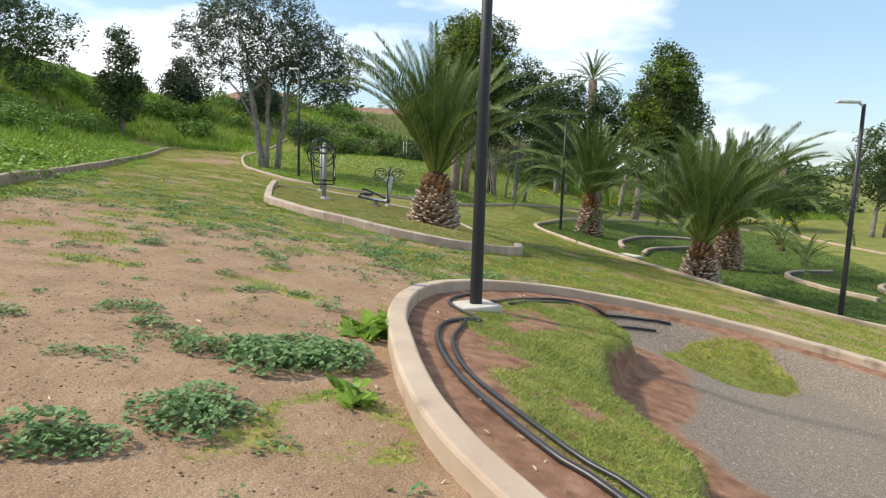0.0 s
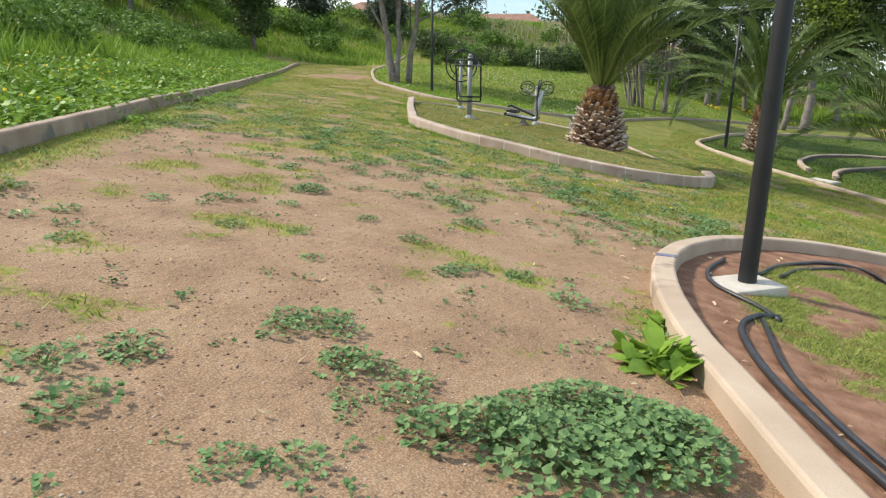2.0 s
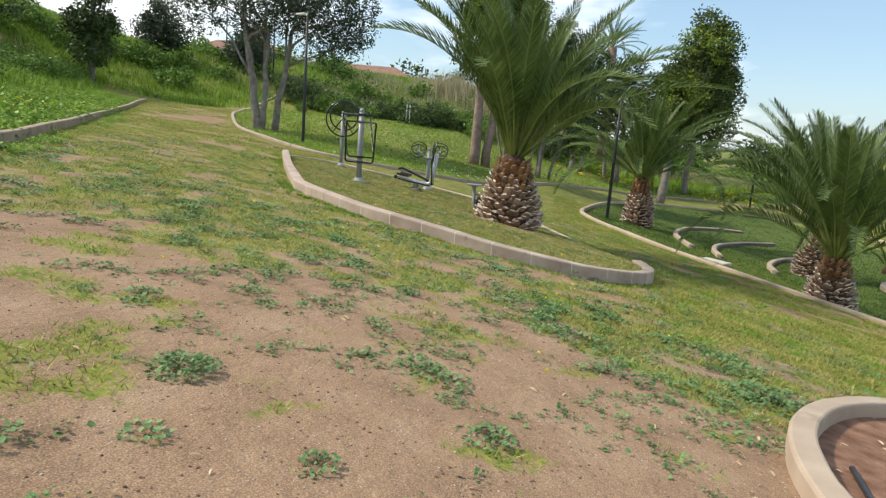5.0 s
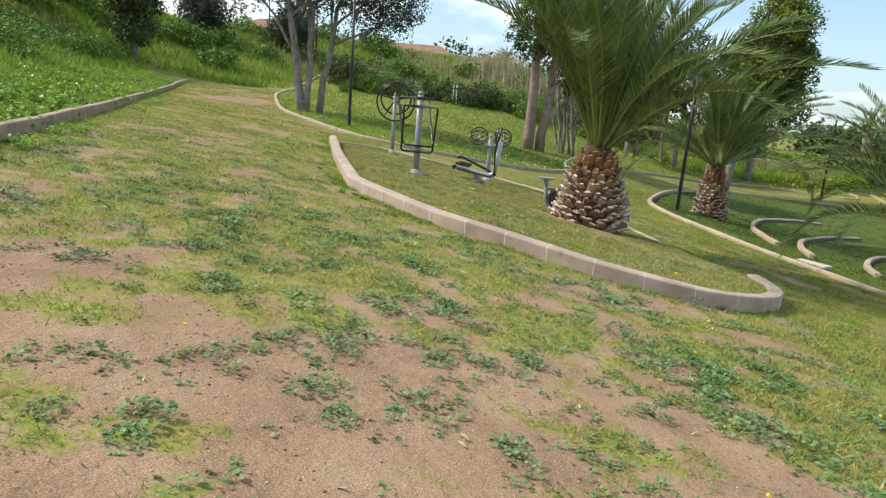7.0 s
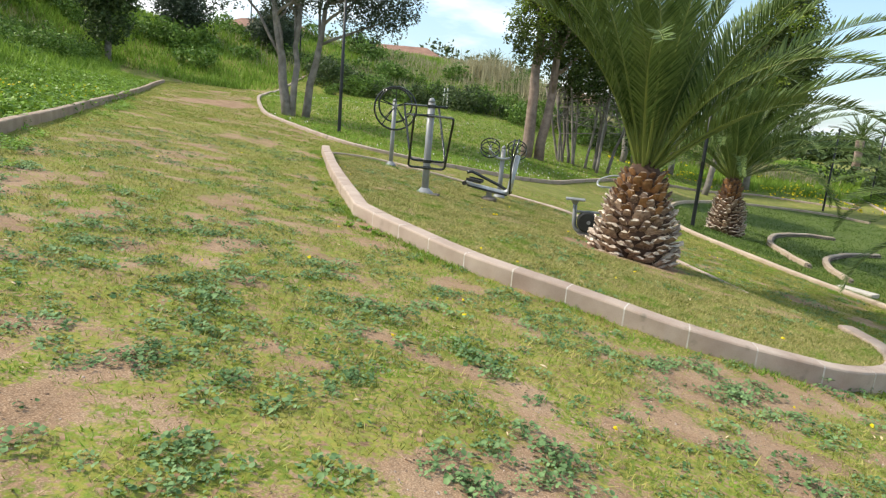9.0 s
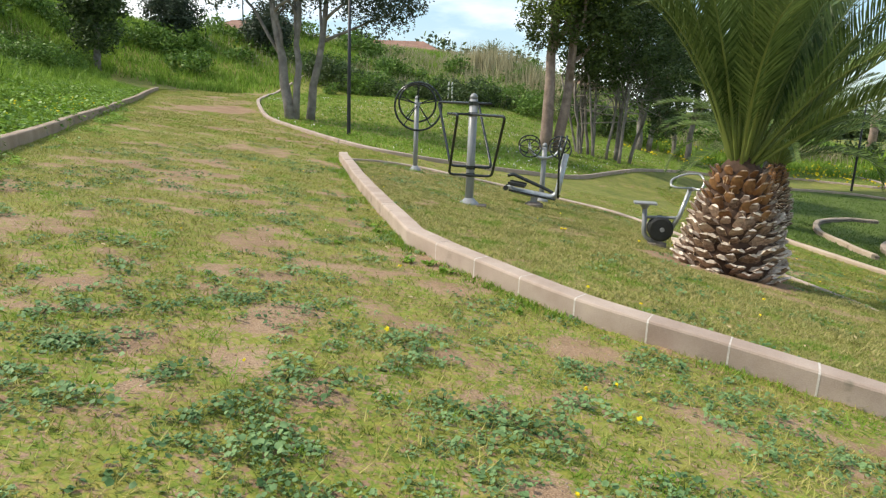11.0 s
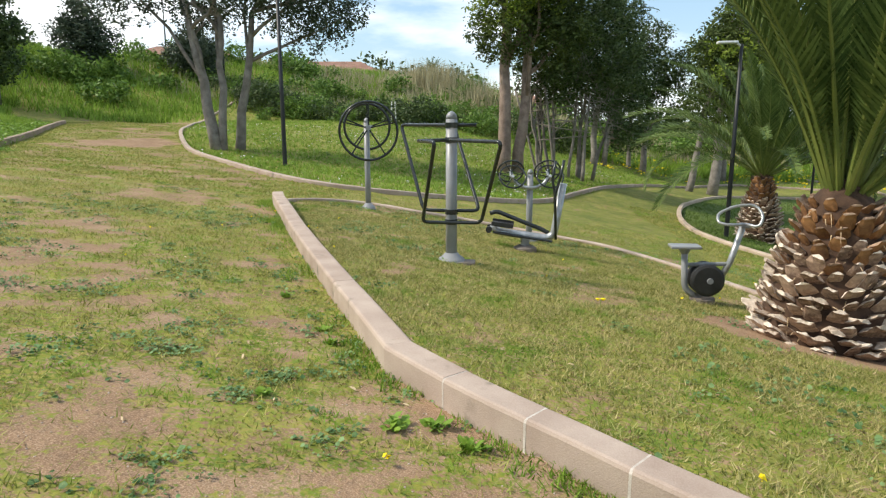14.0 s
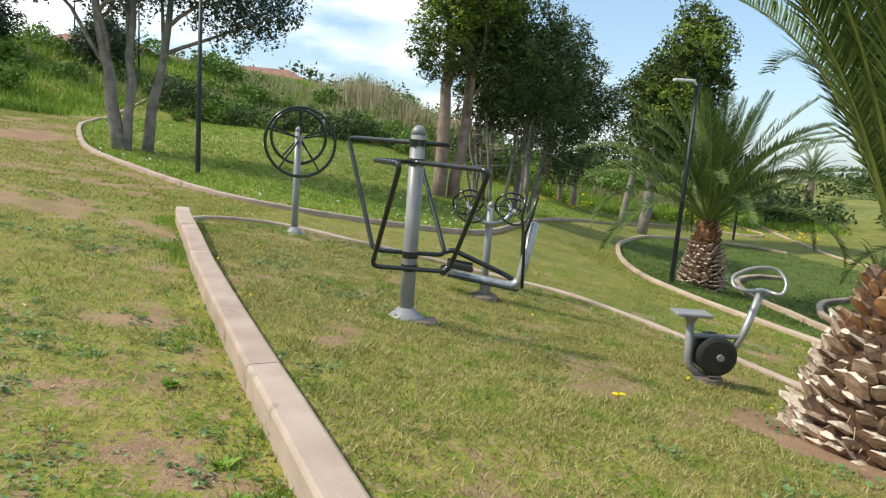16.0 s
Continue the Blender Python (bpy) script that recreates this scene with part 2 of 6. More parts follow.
# ---------------------------------------------------------------- materials
def surface(name, dark, light, size=0.2, rough=0.8, bump=0.2, fine=0.01, metal=0.0, per="", spread=0.25, spots=None, soft_light=0.0):
    """A two-tone procedural surface: broad variation, fine grain, relief, and a shift from piece to piece."""
    m = bpy.data.materials.new(name)
    m.use_nodes = True
    n, l = m.node_tree.nodes, m.node_tree.links
    b = n["Principled BSDF"]
    co = n.new("ShaderNodeTexCoord")
    geo = n.new("ShaderNodeNewGeometry")
    big, small = n.new("ShaderNodeTexNoise"), n.new("ShaderNodeTexNoise")
    big.inputs["Scale"].default_value, big.inputs["Detail"].default_value = 1 / size, 4
    small.inputs["Scale"].default_value, small.inputs["Detail"].default_value = 1 / fine, 3
    where = co.outputs["Object"] if per == "object" else geo.outputs["Position"]
    l.new(where, big.inputs["Vector"])
    l.new(where, small.inputs["Vector"])
    add = n.new("ShaderNodeMath")
    add.operation = "MULTIPLY_ADD"
    add.inputs[1].default_value = 0.45
    l.new(small.outputs["Fac"], add.inputs[0])
    l.new(big.outputs["Fac"], add.inputs[2])
    fac = add.outputs[0]
    if per:
        info = n.new("ShaderNodeObjectInfo") if per == "object" else geo
        rnd = info.outputs["Random"] if per == "object" else geo.outputs["Random Per Island"]
        shift = n.new("ShaderNodeMath")
        shift.operation = "MULTIPLY_ADD"
        shift.inputs[1].default_value = spread * 2
        l.new(rnd, shift.inputs[0])
        l.new(fac, shift.inputs[2])
        minus = n.new("ShaderNodeMath")
        minus.operation = "SUBTRACT"
        minus.inputs[1].default_value = spread
        l.new(shift.outputs[0], minus.inputs[0])
        fac = minus.outputs[0]
    cr = n.new("ShaderNodeValToRGB")
    cr.color_ramp.elements[0].position, cr.color_ramp.elements[1].position = 0.42, 0.98
    cr.color_ramp.elements[0].color, cr.color_ramp.elements[1].color = (*dark, 1), (*light, 1)
    l.new(fac, cr.inputs["Fac"])
    colour = cr.outputs["Color"]
    if spots:
        st, srp, mx = n.new("ShaderNodeTexNoise"), n.new("ShaderNodeValToRGB"), n.new("ShaderNodeMix")
        st.inputs["Scale"].default_value, st.inputs["Detail"].default_value = 1 / spots[1], 6
        srp.color_ramp.elements[0].position, srp.color_ramp.elements[1].position = spots[2], spots[2] + 0.1
        mx.data_type = "RGBA"
        mx.inputs[7].default_value = (*spots[0], 1)
        l.new(where, st.inputs["Vector"])
        l.new(st.outputs["Fac"], srp.inputs["Fac"])
        l.new(srp.outputs["Color"], mx.inputs["Factor"])
        l.new(colour, mx.inputs[6])
        colour = mx.outputs[2]
    l.new(colour, b.inputs["Base Color"])
    b.inputs["Roughness"].default_value, b.inputs["Metallic"].default_value = rough, metal
    if soft_light:
        b.inputs["Specular IOR Level"].default_value = 0.22
    if bump:
        bp = n.new("ShaderNodeBump")
        bp.inputs["Strength"].default_value, bp.inputs["Distance"].default_value = bump, fine
        l.new(small.outputs["Fac"], bp.inputs["Height"])
        l.new(bp.outputs["Normal"], b.inputs["Normal"])
    if soft_light:
        tr, mixs, out = n.new("ShaderNodeBsdfTranslucent"), n.new("ShaderNodeMixShader"), n["Material Output"]
        mixs.inputs[0].default_value = soft_light
        l.new(colour, tr.inputs["Color"])
        l.new(b.outputs["BSDF"], mixs.inputs[1])
        l.new(tr.outputs["BSDF"], mixs.inputs[2])
        l.new(mixs.outputs[0], out.inputs["Surface"])
    return m


M_KERB = surface("kerb_concrete", (0.29, 0.21, 0.165), (0.47, 0.375, 0.31), 0.35, 0.9, 0.35, 0.008, per="object", spread=0.10, spots=((0.20, 0.17, 0.13), 0.25, 0.62))
M_MORTAR = surface("white_mortar", (0.40, 0.34, 0.29), (0.66, 0.61, 0.55), 0.06, 0.9, 0.3, 0.005)
M_PLASTER = surface("planter_plaster", (0.34, 0.25, 0.18), (0.5, 0.4, 0.305), 0.5, 0.85, 0.25, 0.006, spots=((0.24, 0.18, 0.13), 0.4, 0.63))
M_GREYPLASTER = surface("brown_kerb", (0.23, 0.16, 0.112), (0.42, 0.32, 0.24), 0.4, 0.9, 0.3, 0.008, spots=((0.16, 0.15, 0.12), 0.3, 0.6))
M_STONE = surface("wall_stone", (0.10, 0.085, 0.075), (0.24, 0.20, 0.17), 0.12, 0.9, 0.6, 0.02)
M_POST = surface("dark_post_paint", (0.008, 0.009, 0.01), (0.018, 0.019, 0.021), 0.3, 0.5, 0.08, 0.004)
M_LAMPGREY = surface("lamp_head_grey", (0.5, 0.51, 0.52), (0.7, 0.71, 0.72), 0.1, 0.4, 0.05, 0.01)
M_GREYPAINT = surface("grey_machine_paint", (0.20, 0.205, 0.215), (0.29, 0.295, 0.305), 0.2, 0.38, 0.1, 0.004)
M_BLACKPAINT = surface("black_machine_paint", (0.010, 0.012, 0.012), (0.028, 0.032, 0.031), 0.15, 0.22, 0.08, 0.004)
M_WORN = surface("worn_grey_steel", (0.26, 0.27, 0.275), (0.50, 0.51, 0.52), 0.1, 0.32, 0.1, 0.004, metal=0.5)
M_RUBBER = surface("black_rubber", (0.012, 0.012, 0.013), (0.03, 0.03, 0.03), 0.1, 0.6, 0.2, 0.003)
M_PAD = surface("footing_concrete", (0.36, 0.32, 0.27), (0.60, 0.56, 0.50), 0.2, 0.9, 0.4, 0.006, spots=((0.28, 0.18, 0.12), 0.2, 0.62))
M_HOSE = surface("irrigation_hose", (0.012, 0.013, 0.016), (0.035, 0.036, 0.042), 0.1, 0.4, 0.1, 0.004)
M_BOOT = surface("palm_leaf_base", (0.075, 0.036, 0.02), (0.46, 0.32, 0.225), 0.045, 0.85, 0.6, 0.006, per="object", spread=0.16)
M_ORANGE = surface("palm_orange_leaf_base", (0.10, 0.038, 0.012), (0.34, 0.165, 0.06), 0.1, 0.85, 0.6, 0.006, per="object", spread=0.18)
M_BOOTCUT = surface("palm_cut_face", (0.25, 0.17, 0.12), (0.78, 0.68, 0.57), 0.035, 0.85, 0.5, 0.005, per="object", spread=0.15)
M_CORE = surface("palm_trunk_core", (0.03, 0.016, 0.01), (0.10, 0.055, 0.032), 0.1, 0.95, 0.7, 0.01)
M_FROND = surface("palm_leaflet", (0.038, 0.07, 0.016), (0.15, 0.21, 0.06), 0.8, 0.45, 0.0, 0.05, per="island", spread=0.22, soft_light=0.22)
M_RACHIS = surface("palm_rachis", (0.085, 0.125, 0.025), (0.22, 0.25, 0.06), 0.4, 0.45, 0.1, 0.01)
M_BARK = surface("grey_bark", (0.11, 0.095, 0.08), (0.30, 0.27, 0.24), 0.25, 0.9, 0.7, 0.02)
M_PINEBARK = surface("brown_bark", (0.14, 0.095, 0.075), (0.36, 0.27, 0.22), 0.25, 0.92, 0.8, 0.03)
M_LEAFGREY = surface("grey_green_leaves", (0.03, 0.045, 0.026), (0.1, 0.13, 0.08), 0.8, 0.5, 0.0, 0.05, per="island", spread=0.3, soft_light=0.2)
M_LEAFPINE = surface("dark_pine_leaves", (0.032, 0.052, 0.014), (0.12, 0.16, 0.042), 1.2, 0.6, 0.0, 0.05, per="island", spread=0.3, soft_light=0.2)
# lit copy of the crown leaves: sunlight put into the colour as lime
M_LEAFSUNLIT = surface("sunlit_lime_leaves", (0.09, 0.15, 0.014), (0.26, 0.33, 0.05), 0.8, 0.55, 0.0, 0.05, per="island", spread=0.3, soft_light=0.3)
M_LEAFDARK = surface("dark_shrub_leaves", (0.028, 0.052, 0.017), (0.11, 0.155, 0.052), 0.8, 0.5, 0.0, 0.05, per="island", spread=0.3, soft_light=0.15)
M_BUSH = surface("green_shrub_leaves", (0.06, 0.12, 0.02), (0.18, 0.29, 0.055), 1.0, 0.55, 0.0, 0.05, per="island", spread=0.3, soft_light=0.25)
M_DRY = surface("dry_grass_stems", (0.24, 0.22, 0.12), (0.50, 0.45, 0.28), 1.0, 0.8, 0.0, 0.05, per="island", spread=0.3, soft_light=0.2)
M_GRASS = surface("grass_blades", (0.145, 0.19, 0.028), (0.46, 0.41, 0.13), 0.9, 0.55, 0.0, 0.05, per="island", spread=0.28, soft_light=0.3, spots=((0.18, 0.31, 0.03), 0.45, 0.53))
M_MAT = surface("matted_groundcover", (0.10, 0.15, 0.025), (0.33, 0.37, 0.10), 0.25, 0.6, 0.0, 0.05, per="island", spread=0.3, soft_light=0.25, spots=((0.22, 0.13, 0.06), 0.3, 0.60))
M_BEDGRASS = surface("worn_bed_grass", (0.14, 0.165, 0.03), (0.50, 0.43, 0.19), 0.5, 0.6, 0.0, 0.05, per="island", spread=0.32, soft_light=0.25, spots=((0.15, 0.24, 0.03), 0.5, 0.54))
M_LAWN = surface("deep_lawn_grass", (0.05, 0.10, 0.014), (0.15, 0.225, 0.045), 1.4, 0.55, 0.0, 0.05, per="island", spread=0.28, soft_light=0.25)
M_LUSH = surface("lush_hill_grass", (0.11, 0.205, 0.018), (0.29, 0.42, 0.065), 1.4, 0.55, 0.0, 0.05, per="island", spread=0.28, soft_light=0.3)
M_MALLOW = surface("mallow_leaves", (0.065, 0.135, 0.042), (0.22, 0.34, 0.135), 0.06, 0.55, 0.0, 0.03, per="island", spread=0.26, soft_light=0.22)
M_DOCK = surface("broad_weed_leaves", (0.09, 0.185, 0.018), (0.27, 0.41, 0.06), 0.2, 0.45, 0.0, 0.03, per="island", spread=0.22, soft_light=0.3)
M_YELLOW = surface("yellow_petals", (0.75, 0.58, 0.01), (0.9, 0.75, 0.03), 0.1, 0.6, 0.0, 0.02, soft_light=0.3)
M_WHITE = surface("white_paint", (0.62, 0.61, 0.58), (0.82, 0.81, 0.78), 0.2, 0.6, 0.1, 0.01)
M_STRAW = surface("dry_leaf", (0.30, 0.20, 0.11), (0.62, 0.48, 0.30), 0.05, 0.8, 0.0, 0.01, per="island", spread=0.25)
M_PEBBLE = surface("pebbles", (0.19, 0.13, 0.10), (0.50, 0.41, 0.34), 0.2, 0.9, 0.3, 0.004, per="island", spread=0.3)
M_CRUMB = surface("soil_crumbs", (0.085, 0.05, 0.034), (0.27, 0.17, 0.11), 0.1, 0.95, 0.3, 0.004, per="island", spread=0.3)
M_WALLPINK = surface("house_wall", (0.42, 0.22, 0.17), (0.55, 0.33, 0.26), 2.0, 0.9, 0.1, 0.05)
M_WALLPALE = surface("pale_house_wall", (0.58, 0.54, 0.47), (0.72, 0.68, 0.62), 2.0, 0.9, 0.1, 0.05)
M_ROOF = surface("clay_roof", (0.17, 0.085, 0.058), (0.32, 0.18, 0.125), 0.8, 0.9, 0.5, 0.1)
M_GLASS = surface("dark_window", (0.02, 0.025, 0.03), (0.05, 0.06, 0.07), 1.0, 0.15, 0.0, 0.05)
M_BLUE = surface("blue_paint_mark", (0.07, 0.08, 0.16), (0.20, 0.20, 0.28), 0.05, 0.8, 0.3, 0.005)


def ground_material():
    """Bare reddish earth, worn turf, lawn and gravel, mixed by how each stretch is overgrown."""
    m = bpy.data.materials.new("park_ground")
    m.use_nodes = True
    n, l = m.node_tree.nodes, m.node_tree.links
    b = n["Principled BSDF"]
    geo = n.new("ShaderNodeNewGeometry")

    def grain(scale, detail=4):
        t = n.new("ShaderNodeTexNoise")
        t.inputs["Scale"].default_value, t.inputs["Detail"].default_value = scale, detail
        l.new(geo.outputs["Position"], t.inputs["Vector"])
        return t.outputs["Fac"]

    def tones(fac, stops):
        r = n.new("ShaderNodeValToRGB")
        e = r.color_ramp.elements
        e[0].position, e[0].color = stops[0][0], (*stops[0][1], 1)
        e[1].position, e[1].color = stops[-1][0], (*stops[-1][1], 1)
        for p, c in stops[1:-1]:
            e.new(p).color = (*c, 1)
        l.new(fac, r.inputs["Fac"])
        return r.outputs["Color"]

    def blend(fac, a, c):
        x = n.new("ShaderNodeMix")
        x.data_type = "RGBA"
        l.new(fac, x.inputs["Factor"])
        l.new(a, x.inputs[6])
        l.new(c, x.inputs[7])
        return x.outputs[2]

    def sharp(fac, lo, hi):
        r = n.new("ShaderNodeMapRange")
        r.inputs["From Min"].default_value, r.inputs["From Max"].default_value = lo, hi
        l.new(fac, r.inputs["Value"])
        return r.outputs["Result"]

    def mask(name, speckle, lo, hi):
        at = n.new("ShaderNodeAttribute")
        at.attribute_name = name
        s = n.new("ShaderNodeMath")
        s.operation = "MULTIPLY_ADD"
        s.inputs[1].default_value = speckle
        coarse, speck = grain(9, 6), n.new("ShaderNodeMath")
        speck.operation = "ADD"
        half_ = n.new("ShaderNodeMath")
        half_.operation = "MULTIPLY"
        half_.inputs[1].default_value = 0.5
        l.new(coarse, speck.inputs[0])
        l.new(grain(48, 6), speck.inputs[1])
        l.new(speck.outputs[0], half_.inputs[0])
        l.new(half_.outputs[0], s.inputs[0])
        l.new(at.outputs["Fac"], s.inputs[2])
        r = n.new("ShaderNodeMapRange")
        r.inputs["From Min"].default_value, r.inputs["From Max"].default_value = lo + speckle * 0.5, hi + speckle * 0.5
        l.new(s.outputs[0], r.inputs["Value"])
        return r.outputs["Result"]

    soil = tones(grain(2.2, 8), [(0.30, (0.172, 0.102, 0.060)), (0.50, (0.295, 0.186, 0.112)), (0.70, (0.385, 0.268, 0.172))])
    grit = tones(grain(130, 5), [(0.30, (0.09, 0.052, 0.032)), (0.5, (0.285, 0.18, 0.108)), (0.72, (0.56, 0.43, 0.30))])
    half = n.new("ShaderNodeMix")
    half.data_type = "RGBA"
    half.inputs["Factor"].default_value = 0.5
    l.new(soil, half.inputs[6])
    l.new(grit, half.inputs[7])
    turf = blend(sharp(grain(34, 7), 0.42, 0.58), tones(grain(2.1, 7), [(0.3, (0.075, 0.12, 0.018)), (0.5, (0.16, 0.215, 0.03)), (0.7, (0.27, 0.26, 0.065))]),
                 tones(grain(7.5, 7), [(0.32, (0.12, 0.135, 0.02)), (0.52, (0.25, 0.245, 0.045)), (0.7, (0.34, 0.27, 0.09))]))
    turf = blend(sharp(grain(26, 7), 0.53, 0.64), turf, soil)
    mown = tones(grain(12, 7), [(0.3, (0.045, 0.075, 0.014)), (0.7, (0.13, 0.165, 0.04))])
    gravel = tones(grain(70, 6), [(0.35, (0.12, 0.095, 0.075)), (0.55, (0.24, 0.195, 0.155)), (0.72, (0.42, 0.37, 0.315))])
    red = tones(grain(6, 7), [(0.3, (0.15, 0.073, 0.043)), (0.7, (0.31, 0.175, 0.115))])
    colour = blend(mask("grass", 2.2, 0.36, 0.62), half.outputs[2], turf)
    colour = blend(mask("mown", 0.3, 0.4, 0.7), colour, mown)
    colour = blend(mask("redsoil", 0.4, 0.35, 0.65), colour, red)
    colour = blend(mask("gravel", 0.4, 0.35, 0.65), colour, gravel)
    l.new(colour, b.inputs["Base Color"])
    b.inputs["Roughness"].default_value = 0.95
    b.inputs["Specular IOR Level"].default_value = 0.2
    bp, bp2 = n.new("ShaderNodeBump"), n.new("ShaderNodeBump")
    bp.inputs["Strength"].default_value, bp.inputs["Distance"].default_value = 0.35, 0.010
    bp2.inputs["Strength"].default_value, bp2.inputs["Distance"].default_value = 0.5, 0.04
    l.new(grain(90, 4), bp.inputs["Height"])
    l.new(grain(14, 5), bp2.inputs["Height"])
    l.new(bp2.outputs["Normal"], bp.inputs["Normal"])
    l.new(bp.outputs["Normal"], b.inputs["Normal"])
    return m


M_GROUND = ground_material()


# ---------------------------------------------------------------- ground
def cover(x, y):
    """How overgrown the ground is (0 bare, 1 turf), and where it is red bed soil or gravel."""
    x, y = np.asarray(x, float), np.asarray(y, float)
    s = -(x + 1.5) * 0.86 - 0.511 * (y - 2.43)
    patch = 0.34 * fbm(x, y, 1.2, 31, 3) + 0.36 * fbm(x, y, 0.42, 33, 3) + 0.30 * fbm(x, y, 0.24, 37, 2)
    far = -0.068 + 0.138 * ramp(y, 4.5, 8.5) + 0.02 * ramp(y, 10, 17) + 0.14 * ramp(y, 19, 26) * ramp(x, -9, -6)
    path = ramp(patch + far, 0.44, 0.60) * 0.68
    path = np.maximum(path, (0.12 + 0.36 * fbm(x, y, 0.25, 35, 2)) * ramp(y, 7, 11))
    edge = 0.9 * ramp(s, -0.9, -0.1)
    # strip of greener turf along the bed and on the lower slope
    strip = 0.75 * ramp(line_distance(x, y, bed_line, 4), 1.5, 0.1) * ramp(patch, 0.40, 0.52)
    slope = 0.85 * ramp(x - 2.2 + 0.28 * (y - 9), 0.0, 2.2) * ramp(y, 6.5, 9.5) * ramp(patch, 0.34, 0.50)
    g = np.maximum.reduce([path, edge, strip, slope])
    # trodden bare stretch where the upper path bends
    g = g * (1 - 0.85 * ramp(np.hypot((x + 15.6) / 1.4, (y - 32.2) / 2.6) + 0.7 * (patch - 0.5), 1.1, 0.6))
    g = np.where(s > 0, 1.0, g)
    in_bed = inside(x, y, bed_line)
    g = np.where(in_bed, 0.42 + 0.5 * ramp(patch, 0.34, 0.5), g)
    g = np.where(in_bed, g - 0.75 * ramp(np.hypot(x - 0.9, y - 16.25) + 1.1 * (patch - 0.5), 1.25, 0.75), g)
    g = np.where(in_bed, g - 0.5 * ramp(np.hypot(x + 3.3, y - 16.5) + 0.9 * (patch - 0.5), 0.55, 0.2), g)
    lawn = inside(x, y, lawn_poly) | inside(x, y, palm_poly) | (y > 48) | (x > 16)
    g = np.where(lawn, np.maximum(g, 0.85 + 0.15 * patch), g)
    pl = inside(x, y, planter_poly)
    d = line_distance(x, y, planter_line, 2)
    e = np.where(inside(x, y, basin_poly), 1, -1) * line_distance(x, y, ledge_line, 1)
    e = e + 0.30 * (fbm(x, y, 0.8, 21) - 0.5)
    w = d + 0.35 * (fbm(x, y, 0.7, 41) - 0.5)
    hollow = np.hypot(x - 7.1, (y - 7.2) * 1.3) + 0.6 * (fbm(x, y, 0.8, 43) - 0.5)
    tuft = ramp(hollow, 1.0, 0.75) * ramp(d, 0.15, 0.3)
    grav = np.where(pl, ramp(e + 0.5 * (fbm(x, y, 0.5, 43) - 0.5), 0.35, 1.1) * ramp(d, 0.1, 0.5) * (1 - tuft), 0.0)
    mat = ramp(e, 0.06, -0.04) * ramp(w, 0.52, 0.72) * ramp(fbm(x, y, 0.5, 51), 0.27, 0.36)
    mat = np.maximum(mat, tuft)
    g = np.where(pl, mat, g)
    redsoil = np.where(pl, 1.0 - np.maximum(mat, grav), 0.0)
    mown = np.where(inside(x, y, palm_poly), 0.6 + 0.4 * patch, np.where(in_bed, 0.0, (0.2 + 0.6 * patch) * ramp(x + 0.35 * (y - 20), -3.5, 0.5) * ramp(y, 15, 20)))
    return g, redsoil, grav, mown


def axis(spans):
    out = []
    for a, b, step in spans:
        out.append(np.arange(a, b, step))
    return np.concatenate(out + [[spans[-1][1]]])


gx = axis([(-900, -200, 50), (-200, -45, 5), (-45, -10, 0.6), (-10, 10, 0.115), (10, 40, 0.5), (40, 200, 5), (200, 900, 50)])
gy = axis([(-300, -60, 20), (-60, -8, 2), (-8, 24, 0.115), (24, 70, 0.45), (70, 200, 4), (200, 1200, 50)])
GX, GY = np.meshgrid(gx, gy)
GZ = ground(GX, GY)
nx, ny = len(gx), len(gy)
idx = np.arange(nx * ny).reshape(ny, nx)
a, b, c, d = idx[:-1, :-1].ravel(), idx[:-1, 1:].ravel(), idx[1:, 1:].ravel(), idx[1:, :-1].ravel()
me = quick_mesh("ground", np.stack([GX.ravel(), GY.ravel(), GZ.ravel()], 1), np.vstack([np.stack([a, b, c], 1), np.stack([a, c, d], 1)]))
COVER = [np.asarray(v, float).reshape(GX.shape) for v in cover(GX.ravel(), GY.ravel())]


def lookup(grid, x, y):
    """Value of a grid over the ground between its posts."""
    x, y = np.atleast_1d(np.asarray(x, float)), np.atleast_1d(np.asarray(y, float))
    i = np.clip(np.searchsorted(gx, x) - 1, 0, nx - 2)
    j = np.clip(np.searchsorted(gy, y) - 1, 0, ny - 2)
    u, v = (x - gx[i]) / (gx[i + 1] - gx[i]), (y - gy[j]) / (gy[j + 1] - gy[j])
    return (grid[j, i] * (1 - u) + grid[j, i + 1] * u) * (1 - v) + (grid[j + 1, i] * (1 - u) + grid[j + 1, i + 1] * u) * v


def surface_z(x, y):
    return lookup(GZ, x, y)


def turf(x, y):
    return lookup(COVER[0], x, y)


def zg(x, y):
    return float(surface_z(x, y)[0])


for key, val in zip(("grass", "redsoil", "gravel", "mown"), COVER):
    at = me.attributes.new(key, "FLOAT", "POINT")
    at.data.foreach_set("value", val.ravel().astype(np.float32))
ground_ob = tagged(put("ground", me, M_GROUND, smooth=True), "sloping park ground of bare reddish earth, patchy turf and lawn", "ground", kind="structure")


# ---------------------------------------------------------------- kerbs
def kerb_ring(bm, x, y, z, nx_, ny_, w, h, deep=0.45):
    """One cross-section of a kerb with worn, rounded upper edges."""
    r = 0.022
    prof = [(-w / 2, -deep), (-w / 2, h - r), (-w / 2 + r * 0.35, h - r * 0.3), (-w / 2 + r, h), (w / 2 - r, h), (w / 2 - r * 0.35, h - r * 0.3), (w / 2, h - r), (w / 2, -deep)]
    return [bm.verts.new((x + nx_ * u, y + ny_ * u, z + v)) for u, v in prof]


